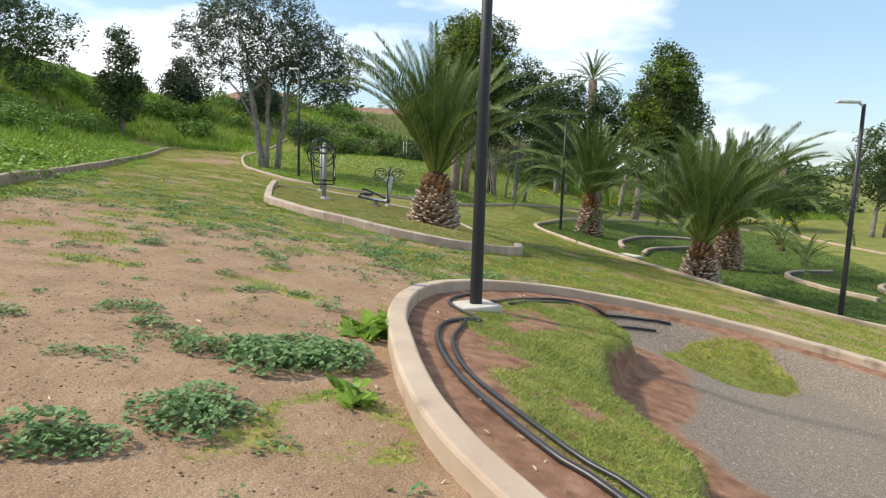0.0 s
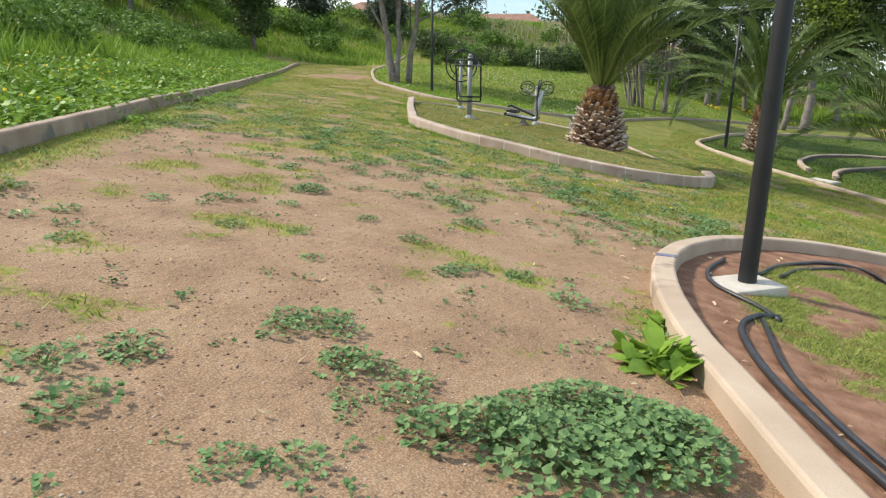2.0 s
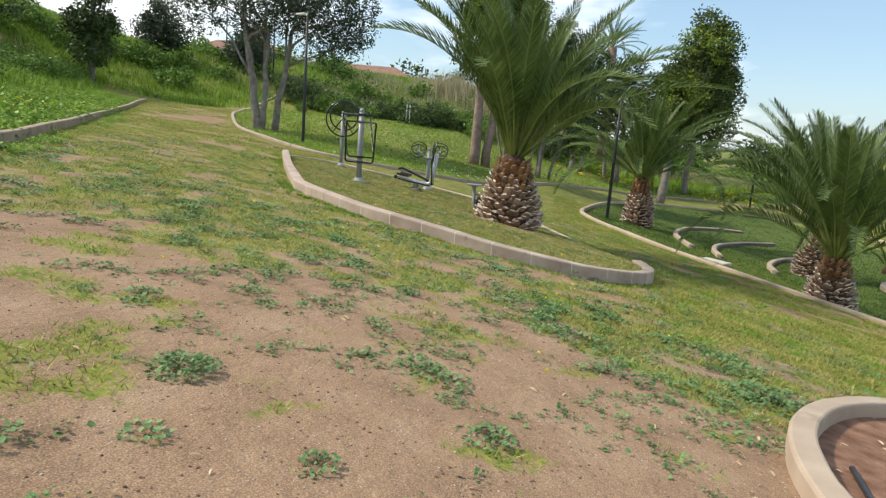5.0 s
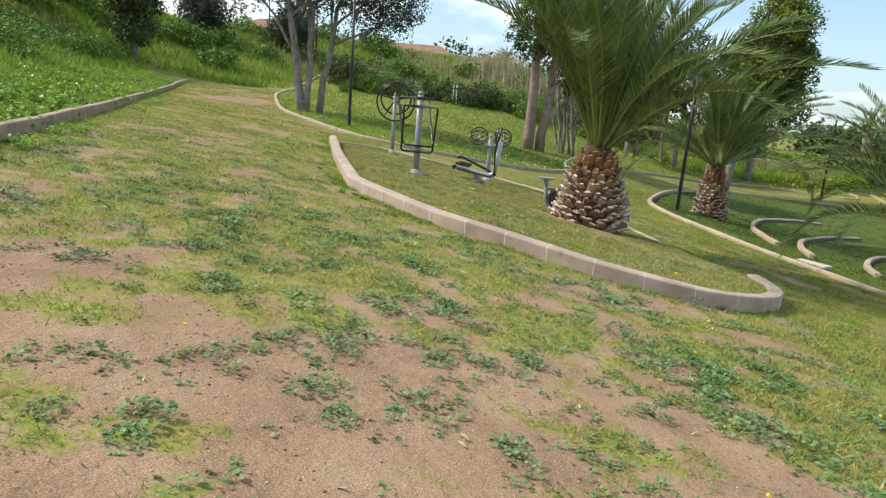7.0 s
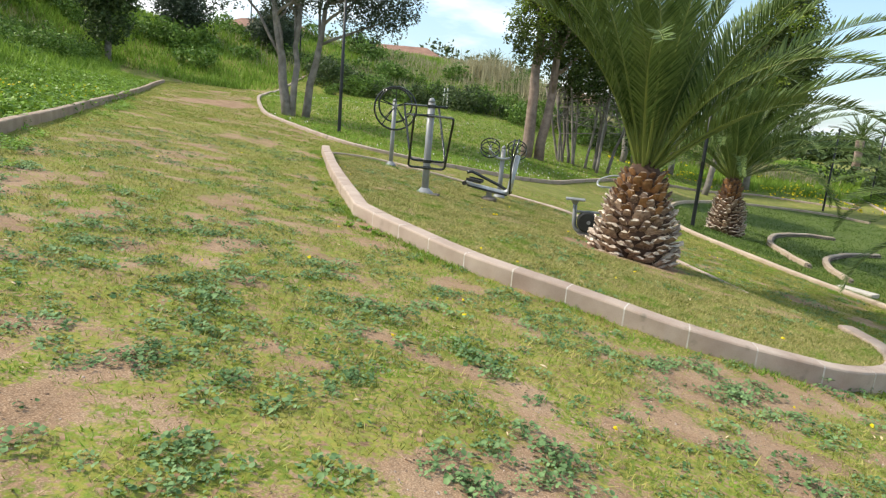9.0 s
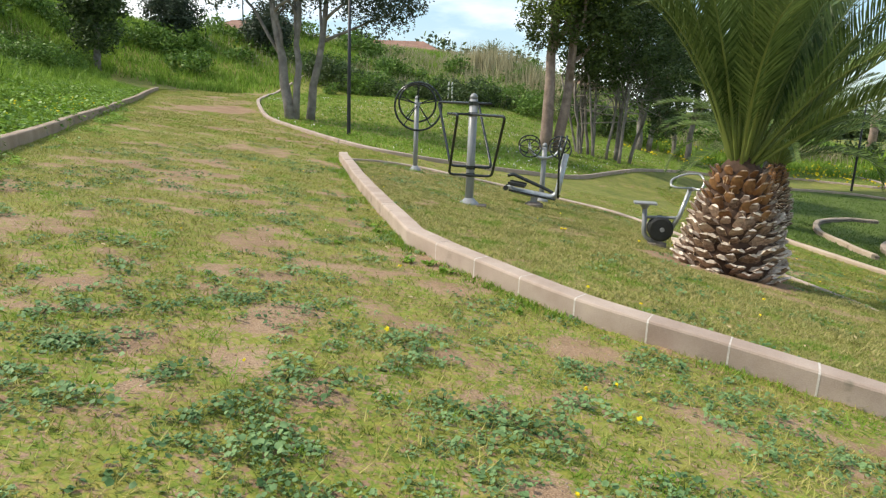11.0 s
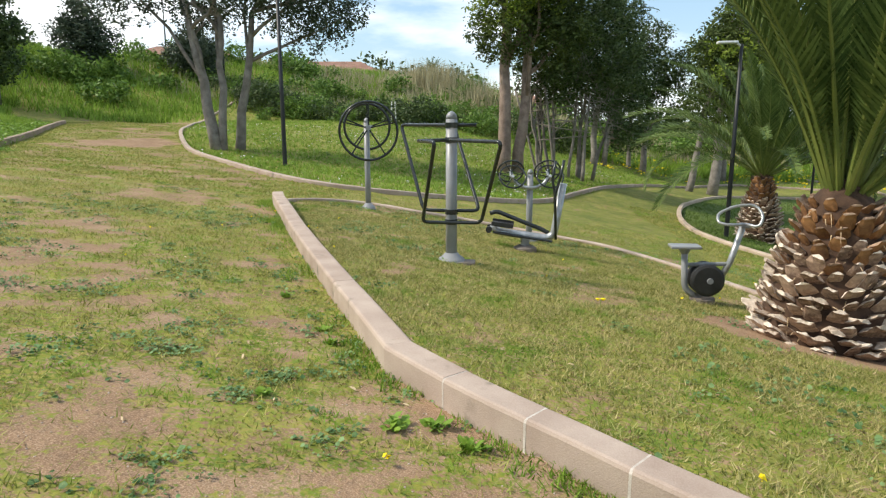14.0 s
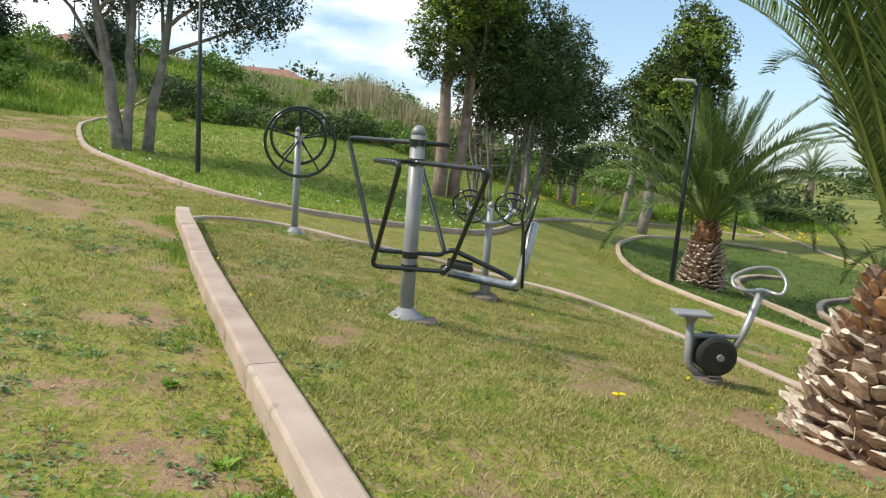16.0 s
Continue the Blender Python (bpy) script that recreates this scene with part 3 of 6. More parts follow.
def kerb(name, line, w, h, material, label, rough=0.006, kind="structure", top=None):
    """A low concrete border following the ground along a line."""
    bm = bmesh.new()
    t = np.gradient(line, axis=0)
    t /= np.linalg.norm(t, axis=1)[:, None] + 1e-9
    z = base_ground(line[:, 0], line[:, 1])
    k = np.ones(9) / 9
    z = np.convolve(np.pad(z, 4, mode="edge"), k, "valid")
    rings = []
    for i, (x, y) in enumerate(line):
        j = rough * (value_noise(x * 3, y * 3, 1.0, 77) - 0.5) * 2
        rings.append(kerb_ring(bm, x, y, z[i], t[i, 1], -t[i, 0], w + j, h + j * 0.7))
    for p, q in zip(rings[:-1], rings[1:]):
        for i in range(len(p) - 1):
            bm.faces.new((p[i], p[i + 1], q[i + 1], q[i]))
    bm.faces.new(rings[0])
    bm.faces.new(rings[-1][::-1])
    bmesh.ops.recalc_face_normals(bm, faces=bm.faces)
    return tagged(part(name, bm, material, smooth=False), label, "kerb", kind=kind)


kerb("kerb_planter", planter_line, 0.17, 0.15, M_PLASTER, "smooth tan plastered planter kerb curving round the lamp post")
kerb("kerb_left", left_line, 0.15, 0.17, M_GREYPLASTER, "low tan-brown concrete kerb below the grassy bank")
kerb("kerb_lawn", lawn_line, 0.16, 0.13, M_KERB, "pinkish concrete kerb winding along the lawn")
kerb("kerb_far_path", far_line, 0.16, 0.10, M_PLASTER, "pale concrete kerb along the far path")
kerb("kerb_palm_bed", palm_line, 0.16, 0.10, M_PLASTER, "tan concrete kerb round the palm lawn")


def block_kerb(line, name, label, length=0.58, w=0.20, h=0.198, mortar=True, before=None, after=None):
    """A kerb of single blocks with pale mortar joints; every block a piece of its own."""
    root = tagged(new(name), label, "kerb", kind="structure")
    seg = np.r_[0, np.cumsum(np.linalg.norm(np.diff(line, axis=0), axis=1))]
    total = seg[-1]
    count = int(round(total / length))
    z_line = base_ground(line[:, 0], line[:, 1])
    z_line = np.convolve(np.pad(z_line, 6, mode="edge"), np.ones(13) / 13, "valid")
    mort = bmesh.new()
    # neighbours at both ends, so that adjoining kerbs meet in a mitre
    head = line[0] * 2 - line[1] if before is None else np.asarray(before)
    tail = line[-1] * 2 - line[-2] if after is None else np.asarray(after)
    long_line = np.vstack([head, line, tail])
    long_s = np.r_[-np.linalg.norm(line[0] - head), seg, total + np.linalg.norm(tail - line[-1])]

    def station(s):
        x, y, z = (np.interp(s, seg, v) for v in (line[:, 0], line[:, 1], z_line))
        x2, y2 = np.interp(s + 0.03, long_s, long_line[:, 0]), np.interp(s + 0.03, long_s, long_line[:, 1])
        x1, y1 = np.interp(s - 0.03, long_s, long_line[:, 0]), np.interp(s - 0.03, long_s, long_line[:, 1])
        d = np.array([x2 - x1, y2 - y1])
        d /= np.linalg.norm(d) + 1e-9
        return x, y, z, d[1], -d[0]

    for i in range(count):
        s0, s1 = total * i / count + (0.004 if i else -0.002), total * (i + 1) / count - (0.004 if i < count - 1 else -0.002)
        bm = bmesh.new()
        lift = 0.006 * (value_noise(i * 1.7, 3.3, 1.0, 5) - 0.5)
        rings = []
        for s in np.linspace(s0, s1, 4):
            x, y, z, a, b = station(s)
            rings.append(kerb_ring(bm, x, y, z + lift, a, b, w + lift, h, 0.4))
        for p, q in zip(rings[:-1], rings[1:]):
            for k in range(len(p) - 1):
                bm.faces.new((p[k], p[k + 1], q[k + 1], q[k]))
        bm.faces.new(rings[0])
        bm.faces.new(rings[-1][::-1])
        bmesh.ops.recalc_face_normals(bm, faces=bm.faces)
        part("kerb_block", bm, M_KERB, root)
        if i == count - 1:
            continue
        r2 = []
        for s in (s1 - 0.003, s1 + 0.011):
            x, y, z, a, b = station(min(s, total))
            r2.append(kerb_ring(mort, x, y, z, a, b, w + (0.0025 if mortar else -0.002), h - (0.0005 if mortar else 0.004), 0.4))
        for k in range(len(r2[0]) - 1):
            mort.faces.new((r2[0][k], r2[0][k + 1], r2[1][k + 1], r2[1][k]))
    bmesh.ops.recalc_face_normals(mort, faces=mort.faces)
    if mortar:
        part("mortar", mort, M_MORTAR, root, "white mortar in the joints")
    else:
        part("mortar", mort, M_KERB, root)
    return root


bed_front = spline(BED_FRONT + BED_BACK[:2], 0.06)
bed_side = spline(BED_SIDE, 0.06)
bed_back = spline([BED_BACK[1]] + BED_BACK[2:] + [BED_SIDE[0]], 0.15)
block_kerb(bed_front, "kerb_bed_front", "pinkish concrete block kerb with white mortar joints round the exercise bed", before=bed_side[-2])
block_kerb(bed_side, "kerb_bed_side", "pinkish concrete kerb with worn edges beside the path", 1.9, mortar=False, after=bed_front[1])
kerb("kerb_bed_back", bed_back, 0.11, 0.055, M_KERB, "thin pinkish concrete kerb at the back of the exercise bed")


# ---------------------------------------------------------------- lamp posts
def lamp_post(x, y, high=5.5, turn=0.0, pad=False, thick=0.062, arm=0.55, lean=(0, 0)):
    z = zg(x, y)
    p = thing("street_lamp", x, y, z, "tall black-painted steel lamp post with a flat grey head", "street lamp", "park lamp posts", turn)
    bm = bmesh.new()
    tube(bm, [(0, 0, -0.3), (0, 0, 0.0), (lean[0] * 0.4, lean[1] * 0.4, high * 0.4), (lean[0], lean[1], high)], [thick * 1.12, thick * 1.12, thick, thick * 0.72], 14)
    part("pole", bm, M_POST, p, smooth=True)
    bm = bmesh.new()
    tube(bm, [(0, 0, 1.46), (0, 0, 1.50)], thick * 1.1, 14)
    part("clamp_band", bm, M_POST, p)
    bm = bmesh.new()
    tube(bm, [(lean[0], lean[1], high - 0.06), (lean[0] + 0.12, lean[1], high + 0.02)], 0.035, 8)
    box(bm, lean[0] + 0.12 + arm / 2, lean[1], high + 0.05, arm, 0.24, 0.07, 0.025)
    part("lamp_head", bm, M_LAMPGREY, p, "flat grey lamp head")
    if pad:
        bm = bmesh.new()
        box(bm, 0.02, 0.0, -0.02, 0.50, 0.40, 0.13, 0.03, Matrix.Rotation(0.35, 4, "Z"))
        part("footing", bm, M_PAD, p, "rough pale concrete footing")
        bm = bmesh.new()
        box(bm, -thick * 0.98, -0.02, 1.17, 0.012, 0.03, 0.12, 0.003)
        part("sticker", bm, M_WHITE, p, "torn white paper sticker")
    return p


lamp_post(3.95, 5.03, 5.5, 200, pad=True)
lamp_post(-9.2, 29.74, 5.4, 150)
lamp_post(4.19, 29.74, 5.5, 180)
lamp_post(-0.9, 41.5, 5.4, 0)
lamp_post(11.9, 16.7, 5.5, 185)
lamp_post(-33.6, 68.9, 5.4, 20)
lamp_post(-25.2, 62.0, 5.4, 60)
lamp_post(15.5, 50.6, 5.2, 170)
lamp_post(20.8, 57.5, 5.2, 190)


# ---------------------------------------------------------------- palms
def frond_mesh(name, length, seed, droop, bend=0.0):
    """One feather leaf: an arching stem along +x, bare and spiny at its foot, and two rows of narrow leaflets."""
    r = np.random.default_rng(seed)
    n = 104
    s = np.linspace(0, 1, n)
    ang = -droop * s ** 1.8
    dx, dz = np.cos(ang), np.sin(ang)
    cx = np.r_[0, np.cumsum((dx[1:] + dx[:-1]) / 2)] * length / (n - 1)
    cz = np.r_[0, np.cumsum((dz[1:] + dz[:-1]) / 2)] * length / (n - 1)
    cy = bend * length * s ** 2
    unit = length / 3.9
    verts, tris = [], []
    for i in range(9, n):
        grown = min(1.0, max(0.16, (s[i] - 0.12) / 0.16))
        for sign in (-1, 1):
            long_ = (0.10 + 0.30 * math.sin(math.pi * min(1.0, 0.08 + 0.88 * s[i])) ** 0.7) * grown * unit * r.uniform(0.85, 1.1)
            wide = 0.0190 * unit * (0.5 + 0.5 * grown)
            fwd = 0.85 + 0.75 * s[i] + r.uniform(-0.18, 0.18)
            up = r.uniform(0.25, 0.85)
            d = np.array([dx[i] * fwd - dz[i] * up, sign * 1.0, dz[i] * fwd + dx[i] * up])
            d /= np.linalg.norm(d)
            o = np.array([cx[i], cy[i] + 0.010 * sign, cz[i]])
            t = np.array([dx[i], 0, dz[i]]) * wide
            mid = o + d * long_ * 0.5
            tip = o + d * long_ + np.array([0, 0, -0.07 * long_])
            k = len(verts)
            verts += [o - t * 0.6, o + t * 0.6, mid - t, mid + t, tip]
            tris += [(k, k + 1, k + 3), (k, k + 3, k + 2), (k + 2, k + 3, k + 4)]
    leaf = quick_mesh(name, np.array(verts), np.array(tris))
    bm = bmesh.new()
    idxs = list(range(0, n, 6)) + [n - 1]
    tube(bm, [(cx[i], cy[i], cz[i]) for i in idxs], [(0.024 * (1 - s[i]) ** 2.0 + 0.004) * unit for i in idxs], 5)
    stem = bpy.data.meshes.new(name + "_stem")
    bm.to_mesh(stem)
    bm.free()
    return leaf, stem


FRONDS = [frond_mesh("frond", 3.7, 11, 0.18), frond_mesh("frond", 4.0, 12, 0.5, 0.05), frond_mesh("frond", 4.2, 13, 0.9, -0.05), frond_mesh("frond", 4.2, 14, 1.3, 0.04), frond_mesh("frond", 4.2, 15, 2.0, -0.04)]


def boot_mesh(seed=3):
    """A cut leaf base: a thick scale that juts out and up, with a pale cut end."""
    bm = bmesh.new()
    r = random.Random(seed)
    prof = [(-0.06, 0.060, 0.045, -0.07), (0.03, 0.092, 0.046, -0.03), (0.105, 0.088, 0.030, 0.025), (0.150, 0.066, 0.018, 0.070)]
    rings = []
    for x, hw, th, z in prof:
        rings.append([bm.verts.new((x + r.uniform(-0.014, 0.014), u * hw * r.uniform(0.82, 1.12), z + v * th + r.uniform(-0.010, 0.010)))
                      for u, v in ((-1, -0.2), (-0.55, 0.75), (0, 1.1), (0.55, 0.75), (1, -0.2), (0.5, -0.8), (-0.5, -0.8))])
    for p, q in zip(rings[:-1], rings[1:]):
        for k in range(7):
            f = bm.faces.new((p[k], p[(k + 1) % 7], q[(k + 1) % 7], q[k]))
            f.material_index = 1 if p in (rings[-2], rings[-3]) and k < 4 else 0
    end = bm.faces.new(rings[-1])
    end.material_index = 1
    bmesh.ops.recalc_face_normals(bm, faces=bm.faces)
    m = bpy.data.meshes.new("leaf_base")
    bm.to_mesh(m)
    bm.free()
    m.materials.append(M_BOOT)
    m.materials.append(M_BOOTCUT)
    return m


BOOTS = [boot_mesh(k) for k in (3, 4, 5, 6)]
BOOT_PLAIN = boot_mesh(8)
BOOT_PLAIN.materials[0], BOOT_PLAIN.materials[1] = M_ORANGE, M_BOOT


def palm(x, y, trunk_h, radius, leaves=46, size=1.0, label="", seed=0, turn=0.0, rows=None, sink=0.0, spread=1.0, arch=4, detail=False, sway=(0.0, 0.0)):
    r = np.random.default_rng(100 + seed)
    p = thing("palm_tree", x, y, zg(x, y) - sink, label, "palm tree", "park palms", turn)
    prof = [(-0.25, 0.92), (0.0, 1.0), (0.22, 1.0), (0.5, 0.86), (0.75, 0.68), (1.0, 0.50), (1.12, 0.3)]
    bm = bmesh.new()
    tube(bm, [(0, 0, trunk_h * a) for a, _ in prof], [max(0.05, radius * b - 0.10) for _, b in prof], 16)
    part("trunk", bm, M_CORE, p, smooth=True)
    rows = rows or int(trunk_h / 0.102)
    for i in range(rows):
        h = (i + 0.3) / rows
        rad = np.interp(h, [a for a, _ in prof], [b for _, b in prof]) * radius - 0.12
        count = max(7, int(2 * math.pi * (rad + 0.08) / 0.165))
        for k in range(count):
            a_ = 2 * math.pi * (k + 0.5 * (i % 2)) / count + r.uniform(-0.09, 0.09)
            ob = put("leaf_base", BOOTS[r.integers(4)] if h < 0.62 + r.uniform(-0.1, 0.14) else BOOT_PLAIN, None, p)
            sc = r.uniform(0.72, 1.2) * (1 - 0.26 * h)
            tilt = 14 - 34 * h + r.uniform(-16, 16)
            ob.matrix_basis = (Matrix.Translation((rad * math.cos(a_), rad * math.sin(a_), trunk_h * h + r.uniform(-0.03, 0.03)))
                               @ Matrix.Rotation(a_ + r.uniform(-0.22, 0.22), 4, "Z") @ Matrix.Rotation(radians(tilt), 4, "Y") @ Matrix.Rotation(r.uniform(-0.25, 0.25), 4, "X")
                               @ Matrix.Diagonal((sc * r.uniform(0.85, 1.2), sc * 1.05, sc, 1)))
    n_f = 260 if detail else 0
    if n_f:
        fv = []
        for _ in range(n_f):
            a_, h = r.uniform(0, 2 * math.pi), r.uniform(0.02, 0.95)
            rad = np.interp(h, [q for q, _ in prof], [q for _, q in prof]) * radius
            o = np.array([rad * 0.9 * math.cos(a_), rad * 0.9 * math.sin(a_), trunk_h * h])
            d = np.array([math.cos(a_) * 0.5 + r.normal() * 0.4, math.sin(a_) * 0.5 + r.normal() * 0.4, r.normal() * 0.5 - 0.2]) * r.uniform(0.08, 0.2)
            w_ = np.array([-math.sin(a_), math.cos(a_), 0.3]) * r.uniform(0.003, 0.008)
            fv += [o - w_, o + w_, o + d]
        tagged(put("fibre", quick_mesh("fibre", np.array(fv), np.arange(3 * n_f).reshape(-1, 3)), M_STRAW, p, "frayed straw-coloured fibre"), kind="stuff")
    for i in range(leaves):
        f = (i + 0.5) / leaves
        a_ = i * 2.39996 + r.uniform(-0.15, 0.15)
        elev = 88 - 32 * f ** 1.1 * spread + r.uniform(-5, 5) - sway[1] * f * math.cos(a_ - sway[0])
        kind = min(arch, int(f * (arch + 0.5) + r.uniform(-0.4, 0.4))) if f > 0.12 else 0
        leaf, stem = FRONDS[max(0, kind)]
        sc = size * (0.74 + 0.27 * min(1, 2.2 * f)) * r.uniform(0.88, 1.06)
        m = (Matrix.Translation((0.16 * radius * math.cos(a_), 0.16 * radius * math.sin(a_), trunk_h * (0.98 + 0.06 * (1 - f)))) @ Matrix.Rotation(a_, 4, "Z")
             @ Matrix.Rotation(radians(-elev), 4, "Y") @ Matrix.Rotation(r.uniform(-0.5, 0.5), 4, "X") @ Matrix.Diagonal((sc, sc, sc, 1)))
        s_ob = put("frond_stem", stem, M_RACHIS, p)
        s_ob.matrix_basis = m
        put("blade", leaf, M_FROND, s_ob)
    return p


palm(0.95, 16.35, 1.45, 0.70, 54, 1.02, "short Canary palm with a fat scaly brown trunk in the bed", 1, spread=1.2, arch=3, detail=True, sway=(-0.3, 14.0))
palm(5.55, 31.0, 2.0, 0.66, 56, 1.1, "Canary palm with a pale scaly trunk on the far lawn", 2, rows=17, spread=1.9)
palm(8.66, 18.6, 1.15, 0.58, 54, 0.98, "spreading Canary palm with a squat scaly trunk on the lower lawn", 3, rows=12, spread=1.7)
palm(10.95, 26.0, 1.9, 0.62, 50, 1.12, "Canary palm with a dark scaly trunk close behind another palm", 4, rows=16, spread=1.7)


# ---------------------------------------------------------------- exercise machines
def gym_post(p, high, r, material, flange=0.16):
    bm = bmesh.new()
    tube(bm, [(0, 0, -0.2), (0, 0, high)], r, 18)
    tube(bm, [(0, 0, high), (0, 0, high + 0.045), (0, 0, high + 0.075), (0, 0, high + 0.088)], [r, r * 0.9, r * 0.55, 0.01], 18)
    part("post", bm, material, p, smooth=True)
    bm = bmesh.new()
    tube(bm, [(0, 0, -0.05), (0, 0, 0.015), (0, 0, 0.04), (0, 0, 0.065), (0, 0, 0.11)], [flange, flange, flange * 0.9, flange * 0.66, r * 1.08], 20)
    part("base_flange", bm, material, p, smooth=True)


def push_station(x, y, turn):
    """A post with two hanging hand frames, one each side."""
    p = thing("push_station", x, y, zg(x, y), "grey steel exercise post with two hanging black hand frames", "exercise machine", "gym machines", turn)
    gym_post(p, 1.70, 0.068, M_GREYPAINT, 0.17)
    # each frame hangs from the post and splays out, one to the back and one to the front
    for z, low, pts in ((1.63, 0.61, [(0.29, 0.10, 0), (0.0, 0.10, 0), (-0.72, 0.72, 0), (-0.35, 0.09, 1), (0.33, 0.09, 1), (-0.05, 0.88, 0), (0.02, 0.40, 0)]),
                        (1.46, 0.49, [(-0.33, -0.40, 0), (-0.02, -0.10, 0), (0.60, -0.82, 0), (0.36, -0.09, 1), (-0.34, -0.09, 1), (-0.10, -0.86, 0), (-0.33, -0.44, 0)])):
        bm = bmesh.new()
        tube(bm, [(0, 0, z - 0.03), (0, 0, z + 0.03)], 0.078, 16)
        part("bearing_collar", bm, M_BLACKPAINT, p)
        bm = bmesh.new()
        tube(bm, bent([(a_, b_, low if down else z) for a_, b_, down in pts], 0.08, 4), 0.022, 10)
        part("hand_frame", bm, M_BLACKPAINT, p, "bent black tube frame", True)
        bm = bmesh.new()
        tube(bm, [(0, 0, low - 0.03), (0, 0, low + 0.03)], 0.077, 16)
        part("lower_collar", bm, M_BLACKPAINT, p)
    bm = bmesh.new()
    box(bm, 0.14, -0.04, -0.005, 0.30, 0.22, 0.04, 0.012)
    part("footing", bm, M_STONE, p, "brown-grey concrete footing")
    return p


def wheel_station(x, y, turn):
    """A post with a large steering-type wheel on each side."""
    p = thing("wheel_station", x, y, zg(x, y), "grey steel exercise post carrying two large black hand wheels", "exercise machine", "gym machines", turn)
    gym_post(p, 1.66, 0.055, M_GREYPAINT, 0.14)
    for y0, r_, cx in ((-0.14, 0.55, 0.04), (0.2, 0.44, 0.0)):
        w = part("wheel", tube(bmesh.new(), ring_path(cx, y0, 1.50 + (0.08 if y0 > 0 else 0), r_, "y", 36), 0.025, 8, False), M_BLACKPAINT, p, "thin black hand wheel", True)
        bm = bmesh.new()
        for k in range(5):
            a_ = 2 * math.pi * k / 5 + 0.3
            tube(bm, [(cx, y0 - 0.01, 1.56), (cx + r_ * math.cos(a_), y0, 1.50 + (0.08 if y0 > 0 else 0) + r_ * math.sin(a_))], 0.015, 6)
        part("spokes", bm, M_BLACKPAINT, w)
        bm = bmesh.new()
        tube(bm, [(cx, y0 - 0.05, 1.56), (cx, y0 + 0.05, 1.56)], 0.05, 12)
        part("hub", bm, M_GREYPAINT, w)
    bm = bmesh.new()
    tube(bm, [(0, -0.15, 1.56), (0.1, 0.22, 1.58)], 0.025, 8)
    part("axle", bm, M_GREYPAINT, p)
    return p


def twin_wheel_walker(x, y, turn):
    """A post with two small tilted hand wheels on arms, and a stepping swing with a tall handle on one footing."""
    p = thing("twin_wheel_station", x, y, zg(x, y), "grey steel exercise post with two small tilted hand wheels", "exercise machine", "gym machines", turn)
    gym_post(p, 1.16, 0.055, M_GREYPAINT, 0.15)
    bm = bmesh.new()
    tube(bm, bent([(-0.31, -0.02, 1.10), (-0.22, -0.03, 0.98), (-0.06, -0.06, 0.93), (0.06, -0.06, 0.93), (0.22, -0.03, 0.98), (0.31, -0.02, 1.10)], 0.1), 0.030, 10)
    part("arm", bm, M_WORN, p, "curved pale steel arm", True)
    for sx, y0, z0, tip in ((-1, -0.13, 1.13, 52), (1, -0.13, 1.13, 52), (-1, 0.13, 1.20, -58), (1, 0.13, 1.20, -58)):
        m = Matrix.Translation((0.32 * sx, y0, z0)) @ Matrix.Rotation(radians(tip), 4, "X")
        w = part("wheel", tube(bmesh.new(), [m @ Vector(q) for q in ring_path(0, 0, 0, 0.225, "z", 28)], 0.015, 8, False), M_BLACKPAINT, p, "small black hand wheel", True)
        bm = bmesh.new()
        for k in range(5):
            a_ = math.pi * 0.4 * k + 0.4
            tube(bm, [m @ Vector((0, 0, -0.03)), m @ Vector((0.225 * math.cos(a_), 0.225 * math.sin(a_), 0))], 0.009, 6)
        part("spokes", bm, M_BLACKPAINT, w)
        bm = bmesh.new()
        tube(bm, [m @ Vector((0, 0, -0.14)), m @ Vector((0, 0, 0.02))], 0.030, 10)
        part("hub", bm, M_WORN, w, "worn grey hub")
    return p


